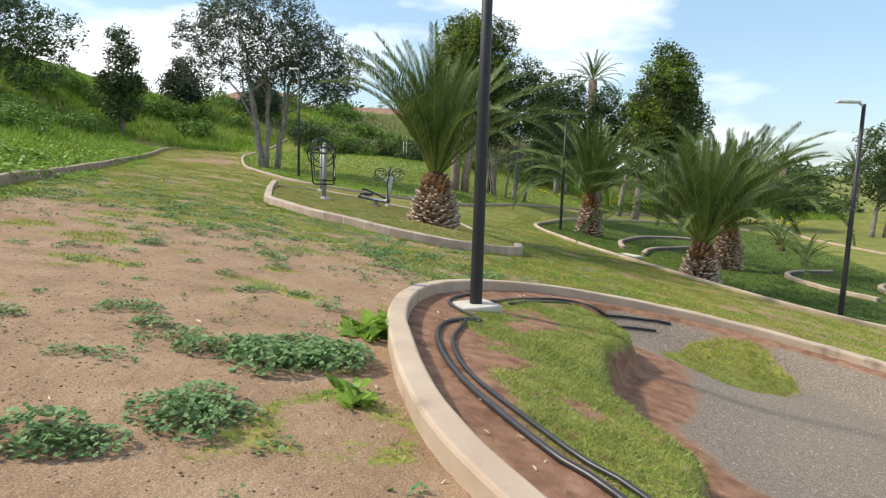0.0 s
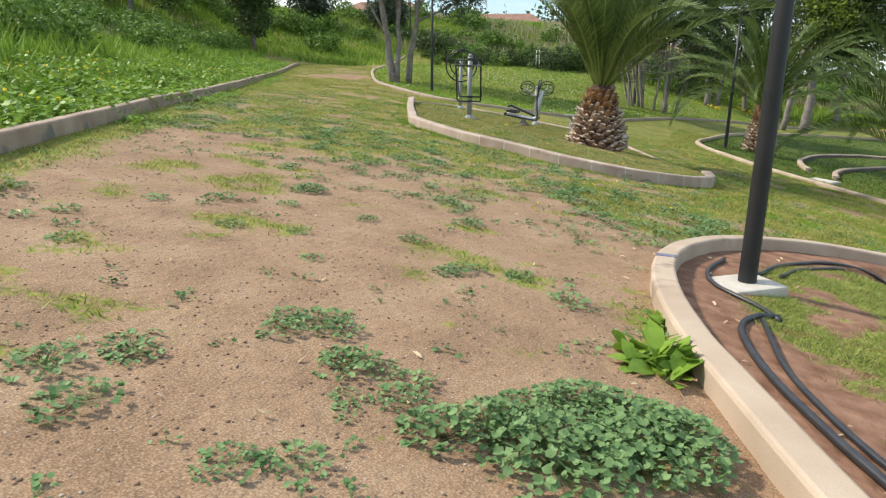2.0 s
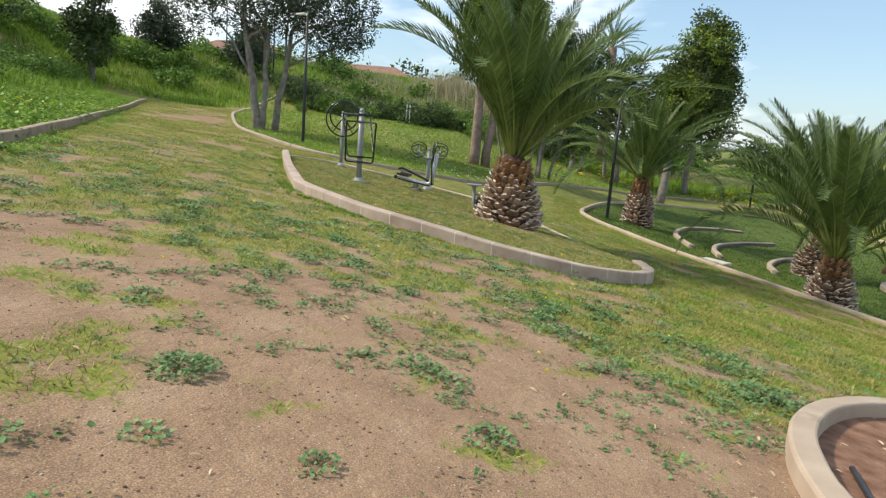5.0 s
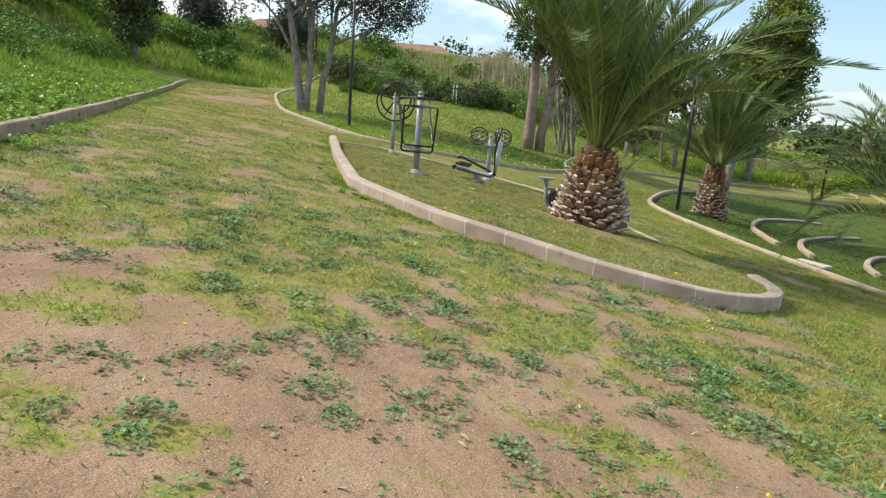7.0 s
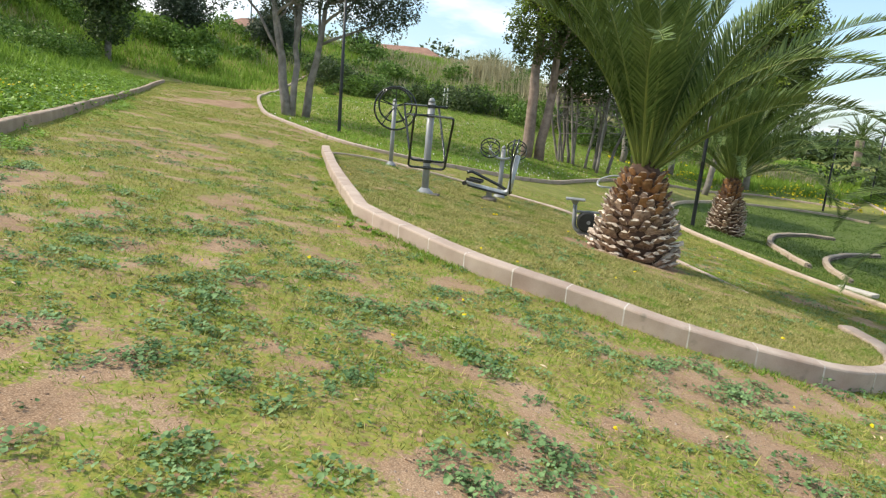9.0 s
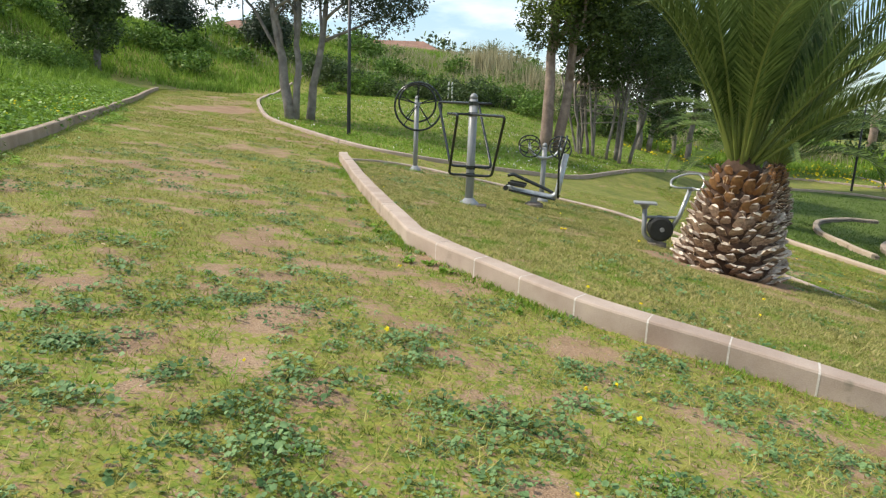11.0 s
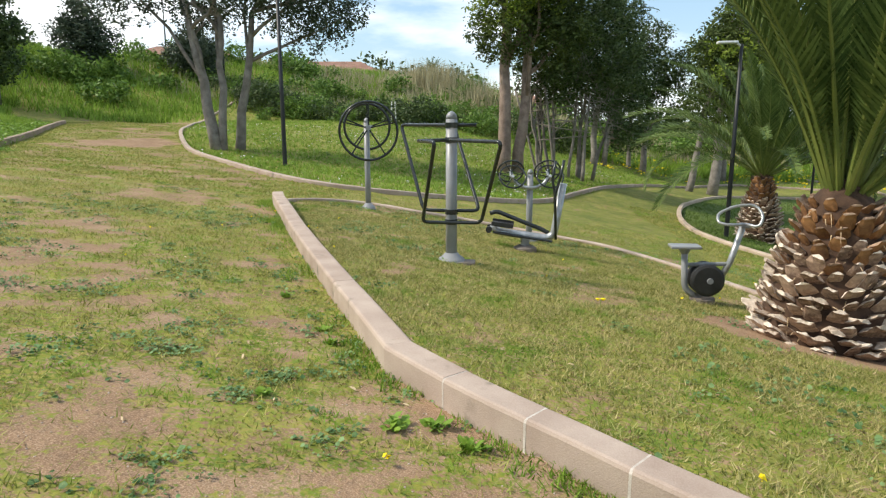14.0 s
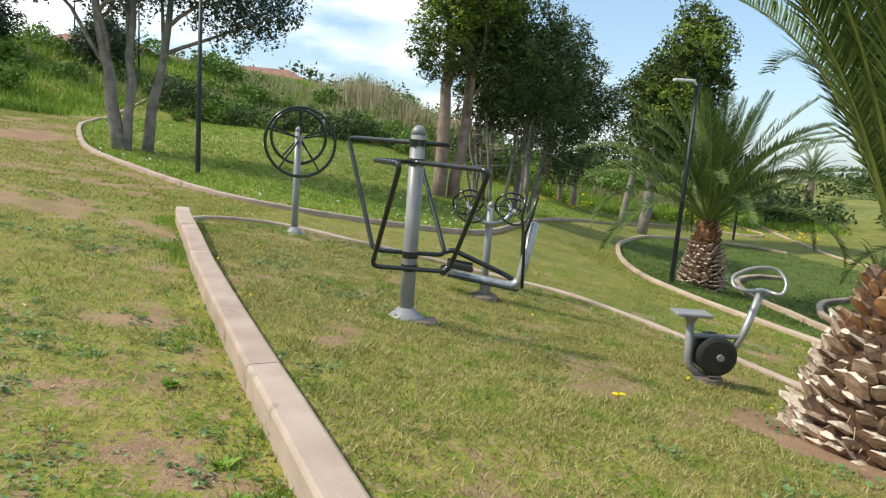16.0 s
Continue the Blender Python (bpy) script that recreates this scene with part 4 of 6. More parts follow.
def stepper(x, y, turn):
    """A low swing stepper: a cranked steel beam, two foot plates and a tall handle."""
    p = thing("stepper", x, y, zg(x, y), "low grey and black steel stepping machine with a tall handle bar", "exercise machine", "gym machines", turn)
    bm = bmesh.new()
    tube(bm, [(0, 0, -0.05), (0, 0, 0.05), (0, 0, 0.09)], [0.19, 0.18, 0.10], 16)
    part("footing", bm, M_STONE, p, "dark reddish concrete footing")
    bm = bmesh.new()
    tube(bm, [(0.0, 0, 0.05), (0.0, 0, 0.24)], 0.07, 14)
    part("stand", bm, M_GREYPAINT, p)
    bm = bmesh.new()
    tube(bm, bent([(-0.52, 0.02, 0.40), (-0.44, 0.0, 0.30), (0.34, 0.0, 0.20), (0.44, 0.0, 0.26), (0.56, -0.04, 1.06)], 0.07, 4), 0.060, 10)
    part("beam", bm, M_WORN, p, "bright worn steel beam", True)
    bm = bmesh.new()
    tube(bm, bent([(0.47, -0.1, 0.20), (0.44, -0.1, 0.9), (0.50, -0.1, 1.10), (0.56, -0.1, 1.42)], 0.06), 0.021, 8)
    tube(bm, bent([(0.47, 0.1, 0.20), (0.44, 0.1, 0.9), (0.40, 0.1, 1.10), (0.44, 0.1, 1.40)], 0.06), 0.021, 8)
    part("handle", bm, M_BLACKPAINT, p, "black handle bars", True)
    bm = bmesh.new()
    tube(bm, bent([(-0.56, 0.10, 0.56), (-0.46, 0.10, 0.60), (0.24, 0.10, 0.33), (0.36, 0.08, 0.27)], 0.05, 3), 0.034, 10)
    part("swing_arm", bm, M_BLACKPAINT, p, "black swinging arm", True)
    for sy in (-0.12, 0.12):
        bm = bmesh.new()
        box(bm, -0.40, sy, 0.36, 0.34, 0.13, 0.035, 0.012, Matrix.Rotation(0.12, 4, "Y"))
        box(bm, -0.40, sy * 1.5, 0.385, 0.34, 0.012, 0.05, 0.004, Matrix.Rotation(0.12, 4, "Y"))
        part("foot_plate", bm, M_RUBBER, p, "black foot plate")
        bm = bmesh.new()
        tube(bm, [(-0.5, sy, 0.30), (0.42, sy, 0.17)], 0.02, 8)
        part("rail", bm, M_BLACKPAINT, p)
        bm = bmesh.new()
        tube(bm, [(-0.56, sy - 0.04, 0.34), (-0.56, sy + 0.04, 0.34)], 0.05, 12)
        part("pivot", bm, M_RUBBER, p)
    return p


def exercise_bike(x, y, turn):
    p = thing("exercise_bike", x, y, zg(x, y), "outdoor exercise bike with grey frame and black covered wheel", "exercise bike", "gym machines", turn)
    bm = bmesh.new()
    tube(bm, [(0, 0, -0.1), (0, 0, 0.06)], [0.16, 0.15], 14)
    part("footing", bm, M_STONE, p)
    for sy, lab in ((-0.09, "black round wheel cover"), (0.09, "black round wheel cover")):
        bm = bmesh.new()
        tube(bm, [(0.02, sy - 0.045, 0.30), (0.02, sy - 0.03, 0.30), (0.02, sy + 0.03, 0.30), (0.02, sy + 0.045, 0.30)], [0.165, 0.198, 0.198, 0.165], 28)
        part("wheel_cover", bm, M_RUBBER, p, lab, False)
    bm = bmesh.new()
    tube(bm, [(0.04, -0.16, 0.30), (0.04, 0.16, 0.30)], 0.035, 12)
    part("crank", bm, M_GREYPAINT, p)
    bm = bmesh.new()
    tube(bm, bent([(-0.04, 0, 0.05), (-0.22, 0, 0.16), (-0.25, 0, 0.66)], 0.12, 5), 0.04, 10)
    part("seat_post", bm, M_GREYPAINT, p, "", True)
    bm = bmesh.new()
    tube(bm, [(-0.24, 0, 0.47), (0.28, 0, 0.49)], 0.025, 8)
    part("cross_bar", bm, M_GREYPAINT, p)
    bm = bmesh.new()
    tube(bm, [(0.10, 0, 0.10), (0.30, 0, 0.52), (0.42, 0, 0.98)], 0.038, 10)
    part("steering_tube", bm, M_WORN, p, "pale worn steel tube", True)
    bm = bmesh.new()
    box(bm, -0.25, 0, 0.70, 0.36, 0.24, 0.035, 0.014)
    tube(bm, [(-0.25, 0, 0.60), (-0.25, 0, 0.69)], [0.035, 0.09], 10)
    part("seat", bm, M_GREYPAINT, p)
    bm = bmesh.new()
    tube(bm, bent([(0.44, -0.05, 0.99), (0.55, -0.16, 0.97), (0.61, -0.10, 1.10), (0.55, 0.02, 1.22), (0.32, 0.06, 1.20), (0.12, 0.04, 1.10), (0.10, -0.06, 1.01), (0.20, -0.12, 0.99), (0.42, -0.05, 0.99)], 0.12, 5), 0.018, 8)
    part("handlebar", bm, M_WORN, p, "looped grey handlebar", True)
    bm = bmesh.new()
    box(bm, 0.43, 0, 0.97, 0.10, 0.14, 0.05, 0.012)
    part("clamp", bm, M_GREYPAINT, p)
    return p


push_station(-2.89, 17.57, 0)
wheel_station(-4.97, 22.4, 10)
twin_wheel_walker(-1.86, 21.2, 8)
stepper(-1.95, 20.0, -2)
exercise_bike(0.20, 17.95, 0)


# ---------------------------------------------------------------- trees
def leaf_cloud(centres, radii, count, size, seed, flat=0.8, hollow=0.55, aspect=0.5, clump=14):
    """Many small leaves in tufts, spread over uneven lobes."""
    r = np.random.default_rng(seed)
    centres, radii = np.array(centres, float), np.array(radii, float)
    weight = (radii ** 2).reshape(len(radii), -1).mean(1)
    tufts = max(1, count // clump)
    which = r.choice(len(centres), tufts, p=weight / weight.sum())
    d = r.normal(size=(tufts, 3))
    d /= np.linalg.norm(d, axis=1)[:, None]
    rad = hollow + (1 - hollow) * r.random(tufts) ** 0.6
    rr = radii[which] if radii.ndim == 2 else np.repeat(radii[which][:, None], 3, 1) * np.array([1, 1, flat])
    mid = centres[which] + d * rr * rad[:, None]
    own = np.repeat(mid, clump, 0)
    own = own + r.normal(size=own.shape) * size * 1.5
    n = len(own)
    u = r.normal(size=(n, 3)); u[:, 2] *= 0.7
    u /= np.linalg.norm(u, axis=1)[:, None]
    v = np.cross(u, r.normal(size=(n, 3)))
    v /= np.linalg.norm(v, axis=1)[:, None] + 1e-9
    s = size * r.uniform(0.6, 1.3, n)[:, None]
    verts = np.stack([own - u * s, own - v * s * aspect, own + u * s, own + v * s * aspect], 1).reshape(-1, 3)
    k = np.arange(n)[:, None] * 4
    return verts, np.vstack([k + [0, 1, 2], k + [0, 2, 3]])


def limb(bm, start, end, r0, r1, wave, r, sides=7):
    a_, b_ = Vector(start), Vector(end)
    pts, rad = [], []
    for i in range(7):
        t = i / 6
        off = Vector((r.uniform(-1, 1), r.uniform(-1, 1), 0)) * wave * math.sin(math.pi * t)
        pts.append(a_.lerp(b_, t) + off)
        rad.append(r0 + (r1 - r0) * t)
    tube(bm, pts, rad, sides)
    return pts


def tree(x, y, trunks, crown, leaves, size, m_leaf, m_bark, label, seed, clump=14, hollow=0.5, name="tree", second=None, sink=0.0, category="tree", group="trees"):
    """trunks: (foot, top, radius at foot, at top); crown: lobes (x, y, z, r) round the foot."""
    r = random.Random(seed)
    p = thing(name, x, y, zg(x, y) - sink, label, category, group)
    for foot, top, r0, r1 in trunks:
        bm = bmesh.new()
        pts = limb(bm, foot, top, r0, r1, 0.045 * (top[2] - foot[2]) ** 0.5, r, 10)
        trunk = part("trunk", bm, m_bark, p, smooth=True)
        for _ in range(6):
            q = pts[r.randint(3, 6)]
            lobe = r.choice(crown)
            bm = bmesh.new()
            limb(bm, q, Vector(lobe[:3]) + Vector((r.uniform(-.6, .6), r.uniform(-.6, .6), r.uniform(-.3, .6))) * lobe[3], r1 * 0.8, r1 * 0.15, 0.25, r, 6)
            part("limb", bm, m_bark, trunk, smooth=True)
    v, t = leaf_cloud([c[:3] for c in crown], [c[3] for c in crown], leaves, size, seed, 0.85, hollow, 0.45, clump)
    put("crown", quick_mesh("crown", v, t), m_leaf, p)
    # second lobes: sunlit part of the crown, painted as brighter yellow-green leaves
    if second:
        lobes, count, m2 = second
        v, t = leaf_cloud([c[:3] for c in lobes], [c[3] for c in lobes], count, size, seed + 50, 0.85, 0.3, 0.45, clump)
        put("young_growth", quick_mesh("young_growth", v, t), m2, p, "bright yellow-green leaf clumps with sunlight put into their colour")
    return p


def at_height(x, y, lobes):
    """Lobes given with heights above the sea level of the plan, made relative to the foot."""
    return [(a_, b_, c_ - zg(x, y), r_) for a_, b_, c_, r_ in lobes]


# twin-stemmed grey tree on the lawn
tree(-12.7, 32.7, [((0, 0, -0.3), (-0.9, 0.2, 5.0), 0.24, 0.10), ((0.14, 0.1, -0.3), (0.25, 0.3, 4.6), 0.17, 0.09)],
     [(-3.2, 0, 5.6, 1.7), (-1.6, -0.6, 7.6, 2.1), (0.4, 0.5, 8.6, 2.3), (1.2, -0.5, 6.2, 1.9), (-0.6, 1.2, 5.4, 1.7), (-2.6, 1.0, 8.6, 1.7), (-3.9, -0.4, 7.2, 1.4)],
     24000, 0.075, M_LEAFGREY, M_BARK, "grey-barked tree with an airy grey-green crown on the lawn", 21, clump=16, hollow=0.25)
tree(-12.15, 33.3, [((0, 0, -0.3), (0.75, 0.0, 4.8), 0.20, 0.09)],
     [(1.6, 0.0, 5.2, 1.6), (2.9, 0.3, 4.4, 1.4), (3.9, 0.0, 4.9, 1.2), (1.0, 0.8, 7.4, 2.0), (2.8, -0.4, 6.6, 1.7), (4.1, 0.2, 6.0, 1.2)],
     16000, 0.07, M_LEAFGREY, M_BARK, "slender grey tree with thin drooping branches on the lawn", 22, clump=14, hollow=0.2)
# tall trees behind the far machines
tree(-2.55, 37.6, [((0, 0, -0.3), (0.1, 0.1, 6.4), 0.30, 0.16), ((0.62, 0.3, -0.3), (1.0, 0.3, 6.0), 0.26, 0.14)],
     [(0.0, 0, 5.6, 1.6), (2.2, 0.2, 5.4, 1.5), (1.0, -0.3, 7.9, 2.1), (0.4, 0.4, 9.4, 1.5), (1.9, 0.5, 6.6, 1.5), (2.1, 0.2, 9.0, 1.5), (-0.3, 0, 7.8, 1.3)],
     26000, 0.085, M_LEAFPINE, M_PINEBARK, "tall red-barked tree with a dense yellow-green crown", 23, clump=16, hollow=0.35,
     second=([(-0.1, -0.5, 6.6, 1.6), (0.8, -0.7, 8.6, 1.8), (-0.3, -0.2, 8.6, 1.2), (1.6, -0.7, 7.4, 1.4)], 7500, M_LEAFSUNLIT))
rs = random.Random(19)
stems = []
for k in range(12):
    fx, fy = rs.uniform(-1.5, 1.3), rs.uniform(-0.3, 1.2)
    stems.append(((fx, fy, -0.2), (fx * 1.5 + rs.uniform(-0.5, 0.5), fy + rs.uniform(-0.3, 0.3), rs.uniform(3.4, 5.2)), rs.uniform(0.06, 0.12), 0.04))
tree(0.45, 39.6, stems,
     [(-0.8, 0, 5.4, 2.0), (1.0, 0, 5.6, 2.2), (2.1, 0.2, 4.4, 1.6), (2.5, 0.3, 2.9, 1.2), (0.2, 0.5, 7.4, 1.9), (1.5, 0, 6.8, 1.5), (-1.2, 0.3, 6.9, 1.6), (-0.6, 0.4, 4.2, 1.2), (2.5, 0.1, 1.9, 0.9), (-1.6, 0.6, 4.6, 1.2)],
     30000, 0.078, M_LEAFDARK, M_BARK, "dark many-stemmed tree with a dense drooping crown", 24, clump=16, hollow=0.45)
# tall trees further right
tree(9.0, 47.9, [((0, 0, -0.3), (0.5, 0.2, 7.5), 0.32, 0.15), ((-1.2, 0.4, -0.3), (-0.4, 0.3, 6.5), 0.22, 0.10)],
     [(-0.2, 0, 5.2, 1.8), (2.4, 0, 5.4, 1.9), (1.3, 0, 6.4, 2.2), (1.4, 0.4, 8.6, 2.4), (2.0, 0, 10.3, 1.9), (1.7, 0, 11.6, 1.3), (2.9, 0.4, 8.2, 1.4), (-0.2, 0.2, 8.0, 1.4)],
     26000, 0.11, M_LEAFPINE, M_BARK, "tall pale-trunked tree with a conical green crown", 25, clump=16, hollow=0.4,
     second=([(0.3, -0.9, 7.0, 1.8), (1.5, -1.0, 10.2, 1.8)], 2500, M_LEAFSUNLIT))
tree(12.0, 56.0, [((0, 0, -0.3), (0.2, 0, 6), 0.26, 0.12)],
     [(0, 0, 6.5, 2.4), (1.4, 0, 7.6, 2.0), (-1.2, 0, 8.0, 1.9), (0.3, 0, 9.6, 1.9)],
     8000, 0.15, M_LEAFPINE, M_BARK, "tall green tree standing behind the lawn", 26, clump=14, hollow=0.4)
tree(6.6, 55.5, [((0, 0, -0.3), (0.3, 0, 5.0), 0.24, 0.1), ((-0.9, 0.2, -0.3), (-1.0, 0, 4.6), 0.18, 0.08)],
     [(-1.4, 0, 4.8, 1.7), (1.2, 0, 4.6, 1.8), (0, 0.2, 6.6, 2.0), (1.6, 0, 6.8, 1.5), (-1.2, 0.2, 7.4, 1.5), (0.2, 0, 8.6, 1.4)],
     13000, 0.11, M_LEAFDARK, M_BARK, "dark tree in front of the tall palm", 28, clump=14, hollow=0.4)
tree(3.0, 53.0, [((0, 0, -0.3), (0.2, 0, 5.5), 0.24, 0.1), ((0.7, 0.2, -0.3), (1.2, 0, 5.0), 0.2, 0.09)],
     [(-1.2, 0, 5.0, 1.8), (1.3, 0, 5.2, 1.9), (0, 0.3, 6.8, 2.1), (0.6, 0, 8.4, 1.6), (-1.0, 0, 7.6, 1.4), (0.4, 0, 3.6, 1.4)],
     14000, 0.11, M_LEAFDARK, M_BARK, "dark tree standing behind the lawn", 27, clump=14, hollow=0.4)
for k, (x, y, h) in enumerate(((24.2, 46.4, 7.6), (26.6, 47.2, 8.4), (30.5, 50.0, 7.0), (36.0, 56.0, 8.0))):
    tree(x, y, [((0, 0, -0.3), (0.2, 0, h * 0.5), 0.17, 0.08), ((0.8, 0.2, -0.3), (1.0, 0, h * 0.5), 0.14, 0.07)],
         [(-0.6, 0, h * 0.55, 1.6), (1.2, 0, h * 0.6, 1.7), (0.2, 0.3, h * 0.8, 1.7), (0.4, 0, h * 0.42, 1.3), (1.6, 0, h * 0.42, 1.2)],
         10000, 0.10, M_LEAFDARK, M_BARK, "dark grey-green tree at the edge of the lower lawn", 30 + k, clump=14, hollow=0.35)
# trees on the bank
for k, (x, y, ztop, w, m_, lab) in enumerate(((-38.5, 40.0, 17.5, 4.6, M_LEAFDARK, "large dark tree on the grassy bank"),
                                              (-44.5, 34.5, 17.0, 4.2, M_LEAFDARK, "large dark tree on the grassy bank"),
                                              (-31.5, 45.4, 12.6, 1.9, M_LEAFDARK, "dark conical tree on the grassy bank"),
                                              (-33.4, 56.5, 11.2, 2.3, M_LEAFGREY, "low spreading grey-green tree on the bank"),
                                              (-27.0, 60.5, 9.4, 2.2, M_LEAFGREY, "brownish shrub tree on the crest of the bank"))):
    base = zg(x, y)
    h = ztop - base
    tree(x, y, [((0, 0, -0.3), (0.2, 0, h * 0.6), 0.25, 0.1)],
         ([(w * 0.8, 0.3, h * 0.22, w * 0.5), (-w * 0.7, 0, h * 0.24, w * 0.55), (w * 1.2, 0, h * 0.4, w * 0.5)] if w > 4 else [(0.1, 0, h * 0.24, w * 0.75)]) +
         [(0, 0, h * 0.45, w * 0.8), (w * 0.55, 0, h * 0.42, w * 0.65), (-w * 0.55, 0.2, h * 0.45, w * 0.65), (0.1, 0.2, h * 0.68, w * 0.66), (0.0, 0, h * 0.85, w * 0.42)],
         18000 if w > 4 else 9000, 0.13, m_, M_BARK, lab, 40 + k, clump=14, hollow=0.4)


def tall_palm(x, y, high, size, label, seed):
    r = np.random.default_rng(seed)
    p = thing("tall_palm", x, y, zg(x, y), label, "palm tree", "far palms")
    bm = bmesh.new()
    tube(bm, [(0, 0, -0.3), (0.1, 0, high * 0.5), (0, 0, high)], [0.42, 0.36, 0.40], 10)
    part("trunk", bm, M_PINEBARK, p, smooth=True)
    for i in range(34):
        f = (i + 0.5) / 34
        a_ = i * 2.39996
        leaf, stem = FRONDS[min(3, 1 + int(f * 3))]
        m = (Matrix.Translation((0, 0, high)) @ Matrix.Rotation(a_, 4, "Z") @ Matrix.Rotation(radians(-(82 - 88 * f)), 4, "Y") @ Matrix.Diagonal((size, size, size, 1)))
        s_ob = put("frond_stem", stem, M_RACHIS, p)
        s_ob.matrix_basis = m
        put("blade", leaf, M_FROND, s_ob)
    return p


tall_palm(5.6, 62.0, 10.0, 0.72, "tall palm with a round crown behind the trees", 61)
tall_palm(-12.0, 92.0, 0.9, 0.6, "small far palm on the hill crest", 62)
tall_palm(27.0, 78.0, 3.4, 0.75, "far palm beyond the lower lawn", 63)
tall_palm(33.0, 74.0, 3.0, 0.75, "far palm beyond the lower lawn", 64)


def young_palm(x, y, size, seed):
    r = np.random.default_rng(seed)
    p = thing("young_palm", x, y, zg(x, y), "young palm with few arching fronds on the lawn", "palm tree", "young palms")
    bm = bmesh.new()
    tube(bm, [(0, 0, -0.1), (0, 0, 0.12), (0, 0, 0.3 * size / 0.4)], [0.16, 0.15, 0.08], 9)
    part("trunk", bm, M_CORE, p, smooth=True)
    for i in range(14):
        a_ = i * 2.39996
        leaf, stem = FRONDS[1 + i % 2]
        m = (Matrix.Translation((0, 0, 0.2)) @ Matrix.Rotation(a_, 4, "Z") @ Matrix.Rotation(radians(-(78 - 3.2 * i + r.uniform(-6, 6))), 4, "Y") @ Matrix.Diagonal((size, size, size, 1)))
        s_ob = put("frond_stem", stem, M_RACHIS, p)
        s_ob.matrix_basis = m
        put("blade", leaf, M_FROND, s_ob)
    return p


young_palm(16.3, 38.6, 0.46, 1)
young_palm(15.0, 29.6, 0.36, 2)
young_palm(15.6, 35.2, 0.30, 3)


# ---------------------------------------------------------------- low stone crescents on the palm lawn
def crescent(points, label):
    line = spline(points, 0.12)
    k = tagged(new("stone_crescent"), label, "garden wall", "stone crescents")
    bm = bmesh.new()
    t = np.gradient(line, axis=0)
    t /= np.linalg.norm(t, axis=1)[:, None]
    rings = [kerb_ring(bm, x, y, zg(x, y), t[i, 1], -t[i, 0], 0.17, 0.15, 0.4) for i, (x, y) in enumerate(line)]
    for p, q in zip(rings[:-1], rings[1:]):
        for j in range(len(p) - 1):
            bm.faces.new((p[j], p[j + 1], q[j + 1], q[j]))
    bm.faces.new(rings[0])
    bm.faces.new(rings[-1][::-1])
    bmesh.ops.recalc_face_normals(bm, faces=bm.faces)
    part("core", bm, M_PLASTER, k)
    r = random.Random(4)
    stone = bmesh.new()
    bmesh.ops.create_icosphere(stone, subdivisions=1, radius=0.09)
    for v in stone.verts:
        v.co *= 1 + r.uniform(-0.18, 0.18)
    sm = bpy.data.meshes.new("stone")
    stone.to_mesh(sm)
    stone.free()
    sm.materials.append(M_STONE)
    for i in range(0, len(line), 1):
        for hgt in (0.0, 0.08):
            ob = put("stone", sm, None, k)
            side = 0.06
            x, y = line[i]
            ob.matrix_basis = (Matrix.Translation((x - t[i, 1] * side, y + t[i, 0] * side, zg(x, y) + hgt)) @ Matrix.Rotation(r.uniform(0, 6), 4, "Z") @ Matrix.Diagonal((1, 0.8, 0.62, 1)))
    return k


crescent([(11.6, 37.4), (10.2, 36.9), (8.4, 34.6), (7.3, 31.4), (6.9, 28.4), (6.9, 26.0)], "low curved stone-faced wall of a planting crescent")
crescent([(12.1, 34.0), (10.5, 32.8), (8.9, 30.2), (8.0, 27.4), (7.6, 24.8)], "low curved stone-faced wall of a planting crescent")
crescent([(12.6, 30.8), (10.9, 28.9), (9.7, 26.4), (9.2, 24.2)], "low curved stone-faced wall of a planting crescent")
crescent([(15.4, 27.6), (13.7, 26.6), (13.0, 25.0), (13.4, 23.0), (14.6, 21.2)], "low curved stone-faced wall of a planting crescent")
crescent([(17.6, 25.6), (16.0, 24.4), (15.6, 22.8), (16.2, 21.0)], "low curved stone-faced wall of a planting crescent")


# ---------------------------------------------------------------- houses far off
def house(x, y, w, d, h, turn, m_wall, label, base=0.0):
    p = thing("house", x, y, zg(x, y) + base, label, "house", "far houses", turn)
    bm = bmesh.new()
    box(bm, 0, 0, h / 2 - 1.5, w, d, h + 3)
    part("wall", bm, m_wall, p)
    bm = bmesh.new()
    o = 0.4
    v = [bm.verts.new(q) for q in ((-w / 2 - o, -d / 2 - o, h), (w / 2 + o, -d / 2 - o, h), (w / 2 + o, d / 2 + o, h), (-w / 2 - o, d / 2 + o, h), (-w / 2 + d * 0.3, 0, h + d * 0.2), (w / 2 - d * 0.3, 0, h + d * 0.2))]
    for f in ((0, 1, 5, 4), (1, 2, 5), (2, 3, 4, 5), (3, 0, 4), (3, 2, 1, 0)):
        bm.faces.new([v[i] for i in f])
    part("roof", bm, M_ROOF, p, "red clay tile roof")
    n = max(2, int(w / 3))
    for i in range(n):
        bm = bmesh.new()
        box(bm, -w / 2 + (i + 0.5) * w / n, -d / 2 - 0.02, h * 0.55, 1.0, 0.08, 1.1, 0.02)
        part("window", bm, M_GLASS, p, "dark window")
    return p


house(-25.5, 88.0, 15, 7, 2.6, 8, M_WALLPINK, "long low pinkish house on the hill crest", -2.3)
house(-45.0, 96.0, 12, 7, 3.0, 15, M_WALLPALE, "pale low house beyond the bank", 0.0)
house(-2.0, 108.0, 10, 7, 2.6, 0, M_WALLPALE, "pale low house on the far hill crest", -2.4)

